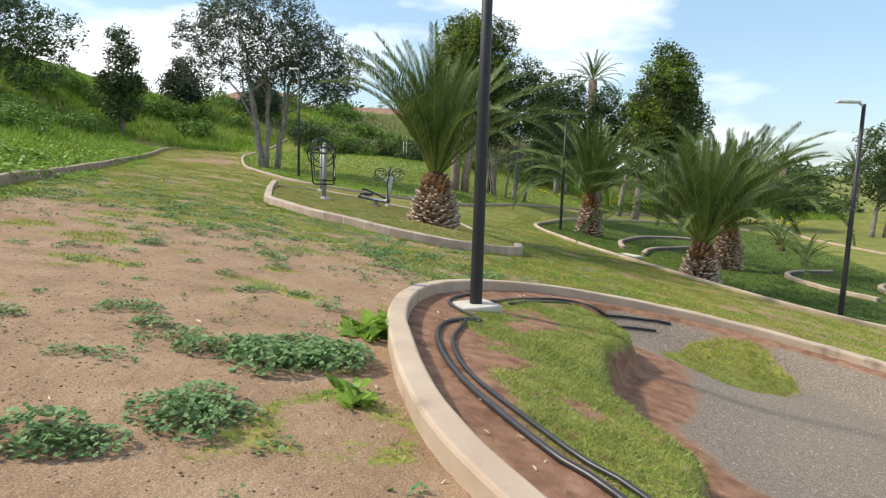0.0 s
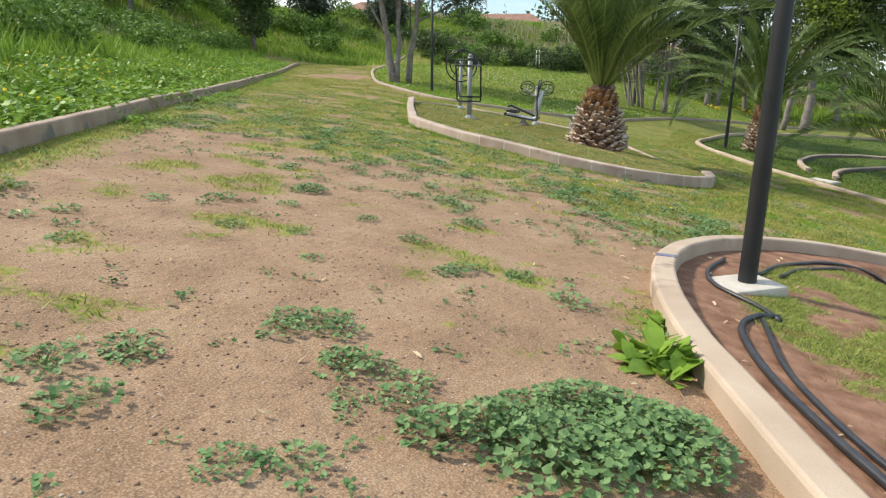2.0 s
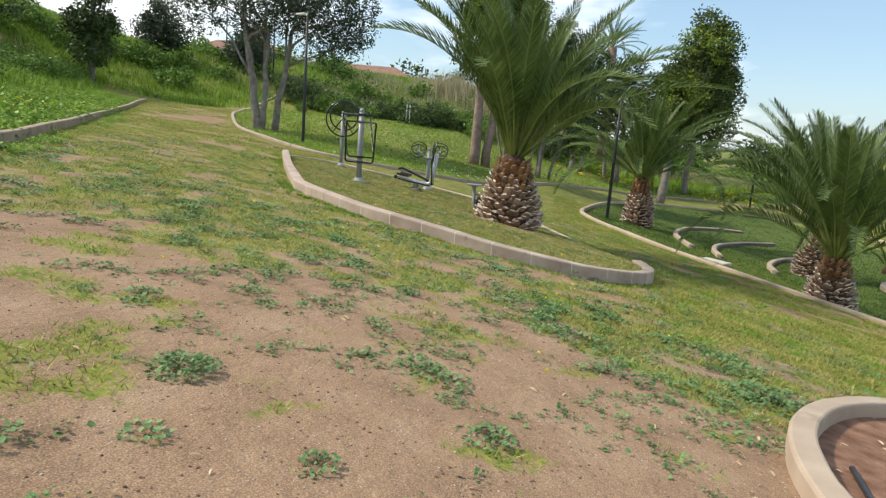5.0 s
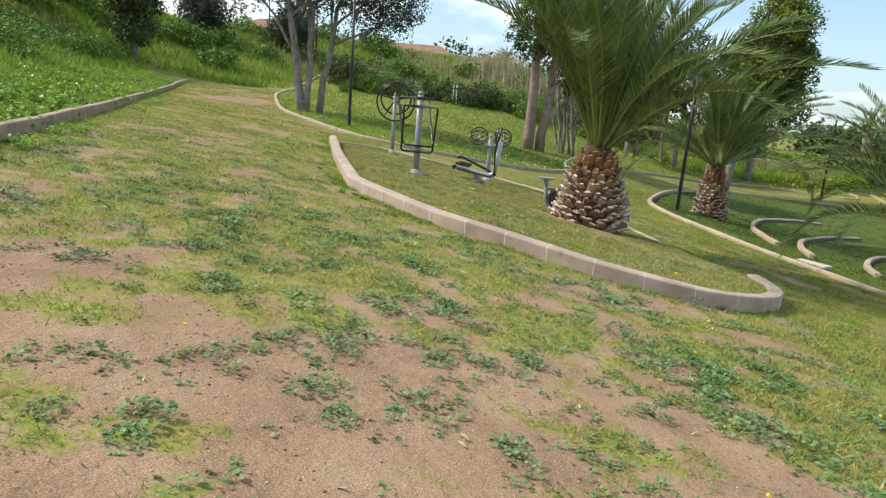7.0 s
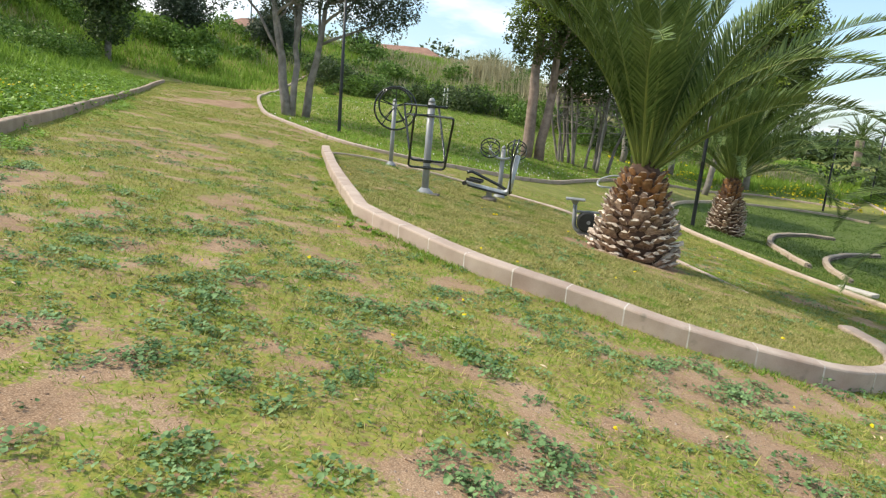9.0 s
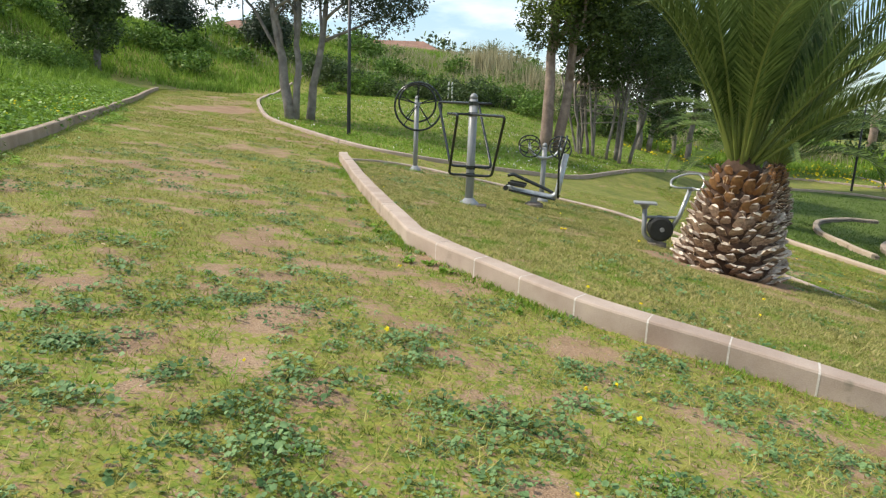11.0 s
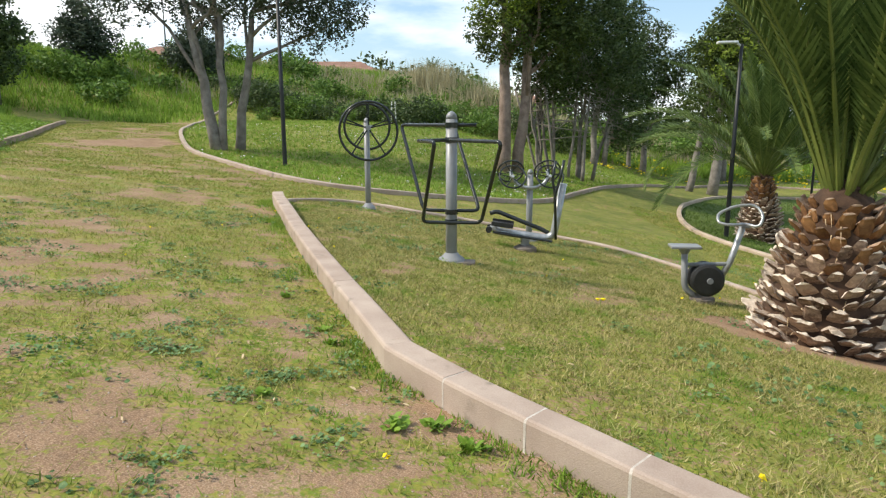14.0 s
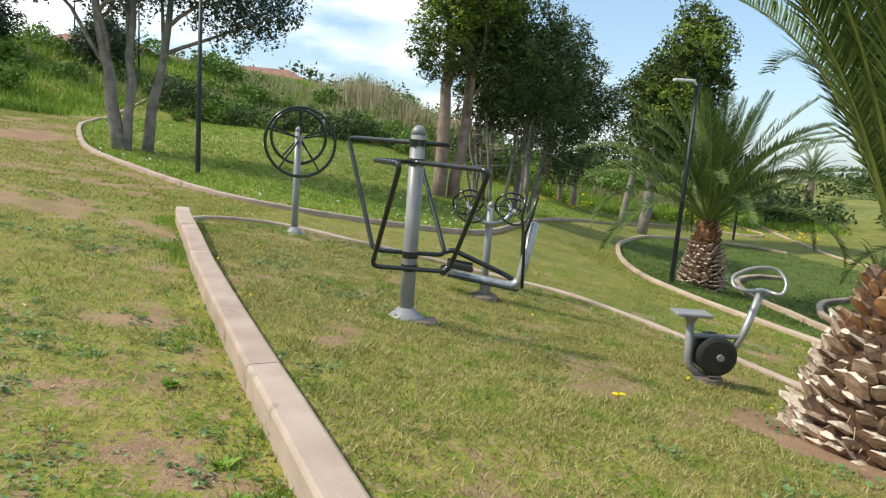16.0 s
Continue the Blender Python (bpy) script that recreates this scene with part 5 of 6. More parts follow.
# white block half hidden by the trees on the bank
hx, hy = -60.0, 46.0
p = thing("white_building", hx, hy, zg(hx, hy), "white rendered building with a blue-framed window behind the trees", "building", turn=-38)
bm = bmesh.new()
box(bm, 0, 0, 2.6, 13, 8, 9.2)
part("wall", bm, M_WHITE, p)
bm = bmesh.new()
box(bm, 0, 0, 7.3, 13.4, 8.4, 0.3, 0.03)
part("roof", bm, M_PAD, p, "flat concrete roof edge")
for wx in (-3.4, 3.4):
    bm = bmesh.new()
    box(bm, wx, -4.0, 4.9, 4.2, 0.12, 2.2, 0.02)
    frame_ob = part("window", bm, M_BLUE, p, "blue-grey window frame")
    bm = bmesh.new()
    box(bm, wx, -4.05, 4.9, 3.9, 0.08, 1.9)
    part("pane", bm, M_LAMPGREY, frame_ob)
house(95.0, 190.0, 8, 6, 1.6, -20, M_WALLPALE, "pale house with a red roof far beyond the lawn", 1.0)

# white tree stakes on the upper lawn
st = thing("tree_stakes", -10.0, 53.5, zg(-10.0, 53.5), "white-painted wooden tree stakes on the upper lawn", "tree stakes")
for x, lean in ((-0.16, 0.05), (0.16, -0.04)):
    bm = bmesh.new()
    tube(bm, [(x, 0, -0.2), (x + lean, 0, 1.45)], 0.045, 8)
    part("stake", bm, M_WHITE, st)
bm = bmesh.new()
tube(bm, [(-0.14, 0, 1.05), (0.14, 0, 1.08)], 0.025, 6)
part("cross_tie", bm, M_WHITE, st)

# flat stone slab beside the palm lawn kerb
bm = bmesh.new()
box(bm, 0, 0, 0.03, 0.9, 0.35, 0.10, 0.02)
slab = tagged(part("stone_slab", bm, M_PAD), "pale flat concrete slab lying by the kerb", "slab")
slab.matrix_basis = pose(6.95, 22.6, zg(6.95, 22.6), 0, 0, -50)
bm = bmesh.new()
box(bm, 0, 0, 0.02, 0.8, 0.25, 0.07, 0.02)
slab2 = tagged(part("stone_slab", bm, M_PAD), "pale narrow slab lying on the upper lawn", "slab")
slab2.matrix_basis = pose(-17.6, 42.5, zg(-17.6, 42.5), 0, 0, 20)


# ---------------------------------------------------------------- shrubs, reeds and tall growth (uncountable)
def stuff(name, verts, tris, material, label, category):
    return tagged(put(name, quick_mesh(name, verts, tris), material), label, category, kind="stuff")


def bank(x, y):
    """How far up the bank beyond the low kerb a place lies."""
    return -(x + 1.5) * 0.86 - 0.511 * (y - 2.43)


def shrub_band(points, count, spread, r0, r1, leaves, size, seed, squash=0.75, keep=None):
    r = np.random.default_rng(seed)
    line = spline(points, 0.5)
    pick = line[r.integers(0, len(line), count)] + r.normal(size=(count, 2)) * spread
    if keep is not None:
        pick = pick[keep(pick[:, 0], pick[:, 1])]
        count = len(pick)
    rad = r.uniform(r0, r1, count)
    z = surface_z(pick[:, 0], pick[:, 1]) + rad * 0.45
    return leaf_cloud(np.column_stack([pick, z]), rad, leaves, size, seed, squash, 0.45, 0.5, 14)


stuff("hedge_shrubs", *shrub_band([(-24, 60), (-18, 56.5), (-13, 55.0), (-8, 55.4), (-3, 56.5), (2, 58)], 40, 1.5, 0.5, 1.7, 30000, 0.10, 71),
      M_LEAFDARK, "dark evergreen shrubs at the foot of the hill", "shrubs")
stuff("hedge_edge_shrubs", *shrub_band([(-24, 61), (-18, 57.5), (-13, 56), (-6, 56.4), (0, 57.5), (6, 59)], 40, 2.0, 0.5, 1.5, 24000, 0.10, 76),
      M_BUSH, "lighter green shrubs mixed into the hedge", "shrubs")
stuff("bank_shrubs", *shrub_band([(-12, 8), (-17, 18), (-23, 28), (-30, 38), (-34, 50), (-30, 58)], 110, 3.2, 0.4, 1.25, 52000, 0.085, 72, keep=lambda x, y: bank(x, y) > 4.0),
      M_BUSH, "green shrubs and tall weeds on the grassy bank", "shrubs")
stuff("hill_shrubs", *shrub_band([(-38, 52), (-30, 60), (-24, 66), (-20, 68), (-10, 66), (0, 66), (8, 70), (18, 76)], 90, 4.0, 0.7, 1.5, 40000, 0.16, 73, keep=lambda x, y: (y > 56) | (x < -27)),
      M_BUSH, "green shrubs on the hill behind the lawn", "shrubs")
stuff("far_trees", *shrub_band([(-60, 100), (-20, 112), (10, 118), (50, 110), (90, 96), (120, 70)], 60, 5.0, 2.0, 4.0, 20000, 0.45, 74),
      M_LEAFDARK, "distant dark trees along the horizon", "trees")
stuff("right_shrubs", *shrub_band([(22, 62), (30, 60), (40, 56), (50, 44), (54, 28)], 40, 3.0, 0.9, 2.2, 16000, 0.2, 75),
      M_LEAFDARK, "dark shrubs beyond the lower lawn", "shrubs")


def blades(x, y, high, wide, per, seed, lean=0.45, jitter=0.06):
    """Tufts of pointed blades at the given places."""
    r = np.random.default_rng(seed)
    n = len(x)
    high, wide = np.broadcast_to(high, n), np.broadcast_to(wide, n)
    bx = np.repeat(x, per) + r.normal(size=n * per) * jitter
    by = np.repeat(y, per) + r.normal(size=n * per) * jitter
    bz = surface_z(bx, by) - 0.01
    h = np.repeat(high, per) * r.uniform(0.5, 1.25, n * per)
    w = np.repeat(wide, per) * r.uniform(0.7, 1.2, n * per)
    a_ = r.uniform(0, 2 * np.pi, n * per)
    l = r.uniform(0.1, 1.0, n * per) * lean * 2 * h
    la = r.uniform(0, 2 * np.pi, n * per)
    v = np.stack([np.stack([bx - np.cos(a_) * w, by - np.sin(a_) * w, bz], 1),
                  np.stack([bx + np.cos(a_) * w, by + np.sin(a_) * w, bz], 1),
                  np.stack([bx + np.cos(la) * l, by + np.sin(la) * l, bz + h], 1)], 1).reshape(-1, 3)
    return v, np.arange(3 * n * per).reshape(-1, 3)


def scatter(count, x0, x1, y0, y1, keep, seed):
    r = np.random.default_rng(seed)
    x, y = r.uniform(x0, x1, count), r.uniform(y0, y1, count)
    k = r.random(count) < keep(x, y)
    return x[k], y[k]


def on_path(x, y):
    return ~inside(x, y, bed_line) & ~inside(x, y, planter_poly) & (bank(x, y) < -0.02)


# the bank: low lush growth by the kerb, taller and drier further up
x, y = scatter(60000, -26, 2, -6, 40, lambda x, y: ((bank(x, y) > 0.12) & (bank(x, y) < 4.5)) * 1.0, 81)
stuff("bank_grass", *blades(x, y, 0.12 + 0.16 * ramp(bank(x, y), 0.2, 3) * fbm(x, y, 1.2, 4) * 2, 0.022, 4, 82, 0.6, 0.09), M_LUSH, "lush low green growth along the bank", "grass")
x, y = scatter(120000, -60, -2, -4, 66, lambda x, y: ((bank(x, y) > 3) & (bank(x, y) < 38)) * (0.35 + 0.65 * ramp(fbm(x, y, 3, 6), 0.35, 0.55)), 83)
stuff("tall_bank_grass", *blades(x, y, 0.30 + 0.45 * fbm(x, y, 2.5, 8), 0.040, 3, 84, 0.4, 0.16), M_LUSH, "tall green grass on the bank", "grass")
x, y = scatter(9000, -40, -4, 4, 60, lambda x, y: ((bank(x, y) > 6) & (bank(x, y) < 24)) * ramp(fbm(x, y, 4, 9), 0.5, 0.62), 85)
stuff("dry_bank_grass", *blades(x, y, 0.7, 0.02, 5, 86, 0.3, 0.2), M_DRY, "pale seeding grass stems on the bank", "grass")
x, y = scatter(15000, -40, 20, 62, 92, lambda x, y: ramp(fbm(x, y, 6, 11), 0.44, 0.56) * 0.8, 87)
stuff("dry_hill_grass", *blades(x, y, 0.75, 0.05, 4, 88, 0.25, 0.3), M_DRY, "tall dry grass on the hill", "grass")
x, y = scatter(34000, -50, 26, 46, 90, lambda x, y: 0.85 * ((y > 56) | (x < -22.5)), 89)
stuff("hill_grass", *blades(x, y, 0.5, 0.045, 5, 90, 0.4, 0.3), M_LUSH, "green grass on the hill", "grass")
r9 = np.random.default_rng(91)
x, y = np.r_[r9.normal(-9.3, 1.8, 600), r9.normal(-4.0, 2.5, 400)], np.r_[r9.normal(71, 1.2, 600), r9.normal(66, 1.5, 400)]
stuff("reeds", *blades(x, y, 1.7 + 0.9 * fbm(x, y, 0.8, 20), 0.045, 3, 92, 0.16, 0.25), M_DRY, "tall pale reeds on the hill", "reeds")
x, y = r9.normal(-13, 8, 700), r9.uniform(56, 63, 700)
stuff("dry_shrub_grass", *blades(x, y, 0.9, 0.03, 5, 93, 0.3, 0.3), M_DRY, "dry seeding grass above the hedge", "reeds")


# ---------------------------------------------------------------- lawns and path turf
x, y = scatter(90000, -24, 20, 23, 62, lambda x, y: inside(x, y, lawn_poly) * (0.5 + 0.5 * ramp(y, 45, 26)), 101)
stuff("lawn_grass", *blades(x, y, 0.075 + 0.05 * fbm(x, y, 1.5, 12), 0.022, 3, 102, 0.7, 0.08), M_LUSH, "clover-rich green lawn grass", "grass")
x, y = scatter(70000, 2, 20, 14, 56, lambda x, y: inside(x, y, palm_poly) * (0.45 + 0.55 * ramp(y, 40, 22)), 151)
stuff("palm_lawn_grass", *blades(x, y, 0.05 + 0.03 * fbm(x, y, 1.5, 12), 0.016, 3, 152, 0.8, 0.07), M_LAWN, "deep green mown grass round the palms", "grass")
x, y = scatter(60000, -7, 4, 11, 23.2, lambda x, y: inside(x, y, bed_line) * ramp(turf(x, y), 0.35, 0.8), 103)
stuff("bed_grass", *blades(x, y, 0.035 + 0.02 * fbm(x, y, 0.8, 14), 0.005, 7, 104, 0.9, 0.05), M_BEDGRASS, "short worn grass round the exercise machines", "grass")
x, y = scatter(330000, -14, 9, -3, 26, lambda x, y: on_path(x, y) * ramp(turf(x, y) + 0.25 * (fbm(x, y, 0.25, 15) - 0.5), 0.30, 0.80) * (0.35 + 0.65 * ramp(y, 26, 14)), 105)
stuff("path_grass", *blades(x, y, 0.028 + 0.03 * fbm(x, y, 0.7, 16), 0.0052, 4, 106, 0.9, 0.04), M_GRASS, "short patchy grass on the trodden path", "grass")
x, y = scatter(40000, -25, -6, 22, 46, lambda x, y: (on_path(x, y) & ~inside(x, y, lawn_poly)) * ramp(turf(x, y), 0.25, 0.7), 111)
stuff("far_path_grass", *blades(x, y, 0.05, 0.014, 4, 112, 0.8, 0.08), M_GRASS, "patchy grass on the upper path", "grass")
x, y = scatter(26000, 2, 13, 7, 34, lambda x, y: (on_path(x, y) & ~inside(x, y, palm_poly)) * ramp(turf(x, y), 0.4, 0.8), 107)
stuff("slope_grass", *blades(x, y, 0.05, 0.012, 5, 108, 0.8, 0.06), M_GRASS, "green turf on the lower slope", "grass")
x, y = scatter(60000, 3.3, 10, -2, 8.6, lambda x, y: inside(x, y, planter_poly) * ramp(turf(x, y), 0.4, 0.7), 109)
stuff("planter_mat", *blades(x, y, 0.022 + 0.025 * fbm(x, y, 0.4, 18), 0.004, 9, 110, 1.1, 0.05), M_MAT, "matted creeping groundcover in the planter", "groundcover")


x, y = scatter(60000, -8, 4.5, 10.5, 22, lambda x, y: on_path(x, y) * ramp(line_distance(x, y, bed_line) + 0.4 * (fbm(x, y, 0.6, 19) - 0.5), 0.40, 0.14) * ramp(fbm(x, y, 0.9, 69), 0.42, 0.58), 113)
stuff("kerb_foot_grass", *blades(x, y, 0.06, 0.007, 7, 114, 0.6, 0.04), M_LUSH, "bright green grass along the foot of the kerb", "grass")


# ---------------------------------------------------------------- broad-leaved weeds
def round_leaf(cup=0.25):
    """A lobed, slightly cupped round leaf with a fold to the middle, one unit across."""
    n = 10
    v = [(0.0, 0.0, 0.0)]
    for k in range(n):
        a_ = 2 * math.pi * k / n
        rr = 0.5 * (1.0 if k % 2 else 0.86) * (0.55 if k == 0 else 1)
        v.append((rr * math.cos(a_), rr * math.sin(a_), cup * rr * (0.8 if k % 2 else 0.45)))
    return np.array(v), np.array([(0, 1 + k, 1 + (k + 1) % n) for k in range(n)])


def small_leaf(cup=0.3):
    """A plainer round leaf for growth seen in the mass."""
    n = 5
    v = [(0.0, 0.0, 0.0)] + [(0.5 * math.cos(2 * math.pi * k / n), 0.5 * math.sin(2 * math.pi * k / n), cup * 0.4 * (k % 2)) for k in range(n)]
    return np.array(v), np.array([(0, 1 + k, 1 + (k + 1) % n) for k in range(n)])


def long_leaf():
    v = [(0, -0.03, 0), (0, 0.03, 0), (0.35, -0.14, 0.10), (0.35, 0, 0.06), (0.35, 0.14, 0.10), (0.7, -0.15, 0.10), (0.7, 0, 0.06), (0.7, 0.15, 0.10), (1.0, 0, 0.0)]
    f = [(0, 3, 2), (0, 1, 3), (1, 4, 3), (2, 3, 6), (2, 6, 5), (3, 4, 7), (3, 7, 6), (5, 6, 8), (6, 7, 8)]
    return np.array(v, float), np.array(f)


def weed_mesh(name, leaf, count, radius, high, size, seed, upright=False):
    """Leaves on thin stalks, heaped into a low mound."""
    r = np.random.default_rng(seed)
    lv, lf = leaf
    verts, tris = [[0.0, 0.0, 0.0], [0.004, 0.0, 0.0]], []
    for i in range(count):
        a_ = r.uniform(0, 2 * math.pi)
        d = radius * math.sqrt(r.random())
        s = size * r.uniform(0.55, 1.2)
        top = high * (1 - 0.75 * (d / radius) ** 2) * r.uniform(0.45, 1.1) + 0.012
        if upright:
            m = Matrix.Translation((0.15 * d * math.cos(a_), 0.15 * d * math.sin(a_), 0.01)) @ Matrix.Rotation(a_, 4, "Z") @ Matrix.Rotation(-r.uniform(0.25, 1.0), 4, "Y") @ Matrix.Diagonal((s, s, s, 1))
        else:
            m = Matrix.Translation((d * math.cos(a_), d * math.sin(a_), top)) @ Matrix.Rotation(r.uniform(0, 6.28), 4, "Z") @ Matrix.Rotation(r.uniform(-0.6, 0.6), 4, "X") @ Matrix.Rotation(r.uniform(-0.6, 0.6), 4, "Y") @ Matrix.Diagonal((s, s, s, 1))
        mm = np.array(m)
        k = len(verts)
        q = lv @ mm[:3, :3].T + mm[:3, 3]
        verts.extend(q.tolist())
        tris.extend((lf + k).tolist())
        tris.append([0, 1, k])
    return quick_mesh(name, np.array(verts), np.array(tris))


MALLOW = [weed_mesh("mallow_weed", round_leaf(), 210, 0.27, 0.15, 0.048, 201), weed_mesh("mallow_weed", round_leaf(), 95, 0.20, 0.055, 0.037, 202),
          weed_mesh("mallow_weed", round_leaf(), 60, 0.15, 0.04, 0.034, 203), weed_mesh("mallow_weed", round_leaf(), 330, 0.36, 0.19, 0.05, 204)]
LONG = quick_mesh("leaf", *long_leaf())
LONG.materials.append(M_DOCK)
r7 = random.Random(77)


def weed(x, y, which, scale=1.0):
    ob = put("mallow_weed", MALLOW[which], M_MALLOW)
    ob.matrix_basis = pose(x, y, zg(x, y) - 0.008, 0, 0, r7.uniform(0, 360)) @ Matrix.Diagonal((scale, scale, scale * r7.uniform(0.8, 1.15), 1))
    return tagged(ob, "large leafy mallow weed on bare earth" if which in (0, 3) else "small mallow weed on the trodden path", "weed", "mallow weeds")


BIG = [(2.8, 1.45), (2.92, 1.62), (3.0, 1.8), (3.08, 1.98), (3.2, 2.06), (3.32, 2.1), (3.46, 2.1), (3.56, 1.98), (3.1, 1.62), (3.28, 1.8), (3.42, 1.72), (3.2, 1.5), (3.5, 1.86),
       (3.24, 0.5), (3.26, 0.76), (3.48, 0.68), (3.4, 0.42), (3.36, 0.62), (3.12, -0.02), (3.22, 0.08), (3.02, 0.0), (0.18, 4.65), (3.59, 7.2), (3.5, 6.98)]
for x, y in BIG:
    weed(x, y, r7.choice((0, 0, 3)), r7.uniform(0.5, 0.78))
MID = [(1.79, 1.98), (1.94, 2.02), (2.13, 2.01), (2.23, 1.72), (2.38, 1.76), (2.43, 1.41), (2.59, 1.6), (2.3, 0.94), (1.8, 0.9), (1.59, 1.25), (2.61, 1.04), (2.48, 3.67), (2.8, 3.41), (2.16, 3.43), (1.24, 5.57), (-0.6, 5.46), (1.47, 5.19), (-0.79, 2.61), (-0.3, 2.43), (-0.19, 3.31), (0.33, 4.01), (0.62, 3.13),
       (1.0, 3.33), (0.27, 2.11), (1.11, 4.05), (1.65, 4.8), (1.59, 3.78), (2.16, 3.29), (2.5, 3.71), (1.35, 2.93), (1.96, 2.11), (1.96, 1.86),
       (2.32, 1.7), (1.57, 1.29), (1.51, 1.03), (2.39, 1.45), (2.6, 1.74), (-1.07, 5.35), (-0.63, 5.56), (1.23, 5.65), (1.4, 5.55), (-0.32, 6.2),
       (0.2, 7.16), (0.0, 6.02), (-0.02, 3.71), (0.21, 4.81), (-0.38, 2.09)]
for x, y in MID:
    weed(x + r7.gauss(0, 0.04), y + r7.gauss(0, 0.04), r7.choice((1, 1, 2)), r7.uniform(0.5, 0.85))
FURTHER = [(-3.31, 8.85), (-1.84, 9.35), (-1.47, 7.3), (1.33, 11.0), (2.3, 9.14), (-2.56, 10.23), (-2.33, 9.16), (-1.69, 9.18), (-2.24, 8.54),
           (-2.72, 8.32), (-2.45, 7.78), (-2.06, 7.97), (-3.39, 10.82), (-4.89, 10.84), (-4.05, 9.74), (-3.5, 9.46), (-6.2, 11.58), (-1.26, 10.96),
           (-0.28, 11.02), (-1.05, 8.54), (-2.04, 8.8), (0.3, 10.52), (0.87, 10.62), (-5.91, 12.39), (-6.6, 19.07), (-5.68, 16.56), (-4.91, 15.41),
           (-4.18, 13.55), (-4.53, 13.58), (-3.51, 13.06)]
for x, y in FURTHER:
    for _ in range(3):
        weed(x + r7.gauss(0, 0.16), y + r7.gauss(0, 0.12), r7.choice((1, 2, 2)), r7.uniform(0.4, 0.75))


def dock(x, y, size, count, label):
    """A rosette of broad upright leaves, each a part."""
    p = thing("broadleaf_weed", x, y, zg(x, y), label, "weed", "broad-leaved weeds", r7.uniform(0, 360))
    for i in range(count):
        a_, s_ = i * 2.4 + r7.uniform(-0.3, 0.3), size * r7.uniform(0.55, 1.15)
        ob = put("leaf", LONG, None, p)
        b_, o_ = r7.uniform(0, 6.28), size * r7.uniform(0.05, 0.55)
        ob.matrix_basis = (Matrix.Translation((o_ * math.cos(b_), o_ * math.sin(b_), 0.0)) @ Matrix.Rotation(a_, 4, "Z")
                           @ Matrix.Rotation(-r7.uniform(0.15, 0.95), 4, "Y") @ Matrix.Rotation(r7.uniform(-0.5, 0.5), 4, "X") @ Matrix.Diagonal((s_ * 0.85, s_ * r7.uniform(1.0, 1.5), s_ * 0.85, 1)))
    return p


for x, y, s in ((3.42, 2.72, 0.24), (3.5, 2.82, 0.24), (3.34, 2.86, 0.2), (3.4, 3.4, 0.18), (3.5, 2.66, 0.2), (3.92, 1.2, 0.15), (3.8, 1.35, 0.14)):
    dock(x, y, s, 18, "bright green broad-leaved weed against the planter kerb")
for x, y, s in ((-2.75, 12.85, 0.17), (-2.55, 12.95, 0.14), (-2.35, 12.75, 0.16), (-3.4, 14.0, 0.13), (-3.55, 14.3, 0.1), (-4.1, 15.1, 0.12), (-1.6, 11.9, 0.12), (-3.5, 13.0, 0.11)):
    dock(x, y, s * 0.62, 24, "small bright green broad-leaved weed beside the kerb")


def many(name, mesh, x, y, scale, material, label, category, seed, lift=0.0):
    """Countless small copies joined into one mesh."""
    r = np.random.default_rng(seed)
    n = len(mesh.vertices)
    v = np.empty(n * 3, np.float32)
    mesh.vertices.foreach_get("co", v)
    v = v.reshape(-1, 3)
    t = np.array([p.vertices[:] for p in mesh.polygons])
    z = surface_z(x, y) + lift
    a_ = r.uniform(0, 6.28, len(x))
    s = scale * r.uniform(0.6, 1.3, len(x))
    out = np.empty((len(x), n, 3))
    out[:, :, 0] = x[:, None] + (np.cos(a_)[:, None] * v[:, 0] - np.sin(a_)[:, None] * v[:, 1]) * s[:, None]
    out[:, :, 1] = y[:, None] + (np.sin(a_)[:, None] * v[:, 0] + np.cos(a_)[:, None] * v[:, 1]) * s[:, None]
    out[:, :, 2] = z[:, None] + v[:, 2] * s[:, None]
    tris = (np.arange(len(x))[:, None, None] * n + t[None]).reshape(-1, 3)
    return stuff(name, out.reshape(-1, 3), tris, material, label, category)


TINY = weed_mesh("tiny_weed", small_leaf(), 9, 0.10, 0.03, 0.035, 207)
CLUMP = weed_mesh("clump_weed", small_leaf(), 34, 0.14, 0.055, 0.036, 213)
LEAFY = weed_mesh("leafy_weed", small_leaf(), 22, 0.17, 0.15, 0.06, 211)
x, y = scatter(26000, -9, 6, -3, 22, lambda x, y: on_path(x, y) * ramp(fbm(x, y, 0.6, 61), 0.47, 0.62) * (0.20 + 0.80 * ramp(y, 3, 7.5)), 120)
many("path_weeds", TINY, x, y, 0.68, M_MALLOW, "small low broad-leaved weeds among the path grass", "weeds", 121)
x, y = scatter(2600, -8, 4, 5.6, 12.5, lambda x, y: on_path(x, y) * ramp(fbm(x, y, 0.5, 67), 0.50, 0.66) * ramp(y, 5.6, 7.4) * ramp(y, 12.5, 10), 146)
many("path_clump_weeds", CLUMP, x, y, 0.72, M_MALLOW, "low clumps of grey-green mallow on the trodden path", "weeds", 147)
x, y = scatter(2600, -7, 4, 11.5, 23, lambda x, y: inside(x, y, bed_line) * ramp(fbm(x, y, 0.9, 62), 0.5, 0.62), 122)
many("bed_weeds", TINY, x, y, 0.9, M_MALLOW, "small clover-like weeds in the exercise bed", "weeds", 123)
x, y = scatter(13000, -22, 2, -5, 36, lambda x, y: ((bank(x, y) > 0.16) & (bank(x, y) < 6.0)) * ramp(fbm(x, y, 1.2, 63), 0.22, 0.45) * ramp(bank(x, y), 6.0, 3.0), 124)
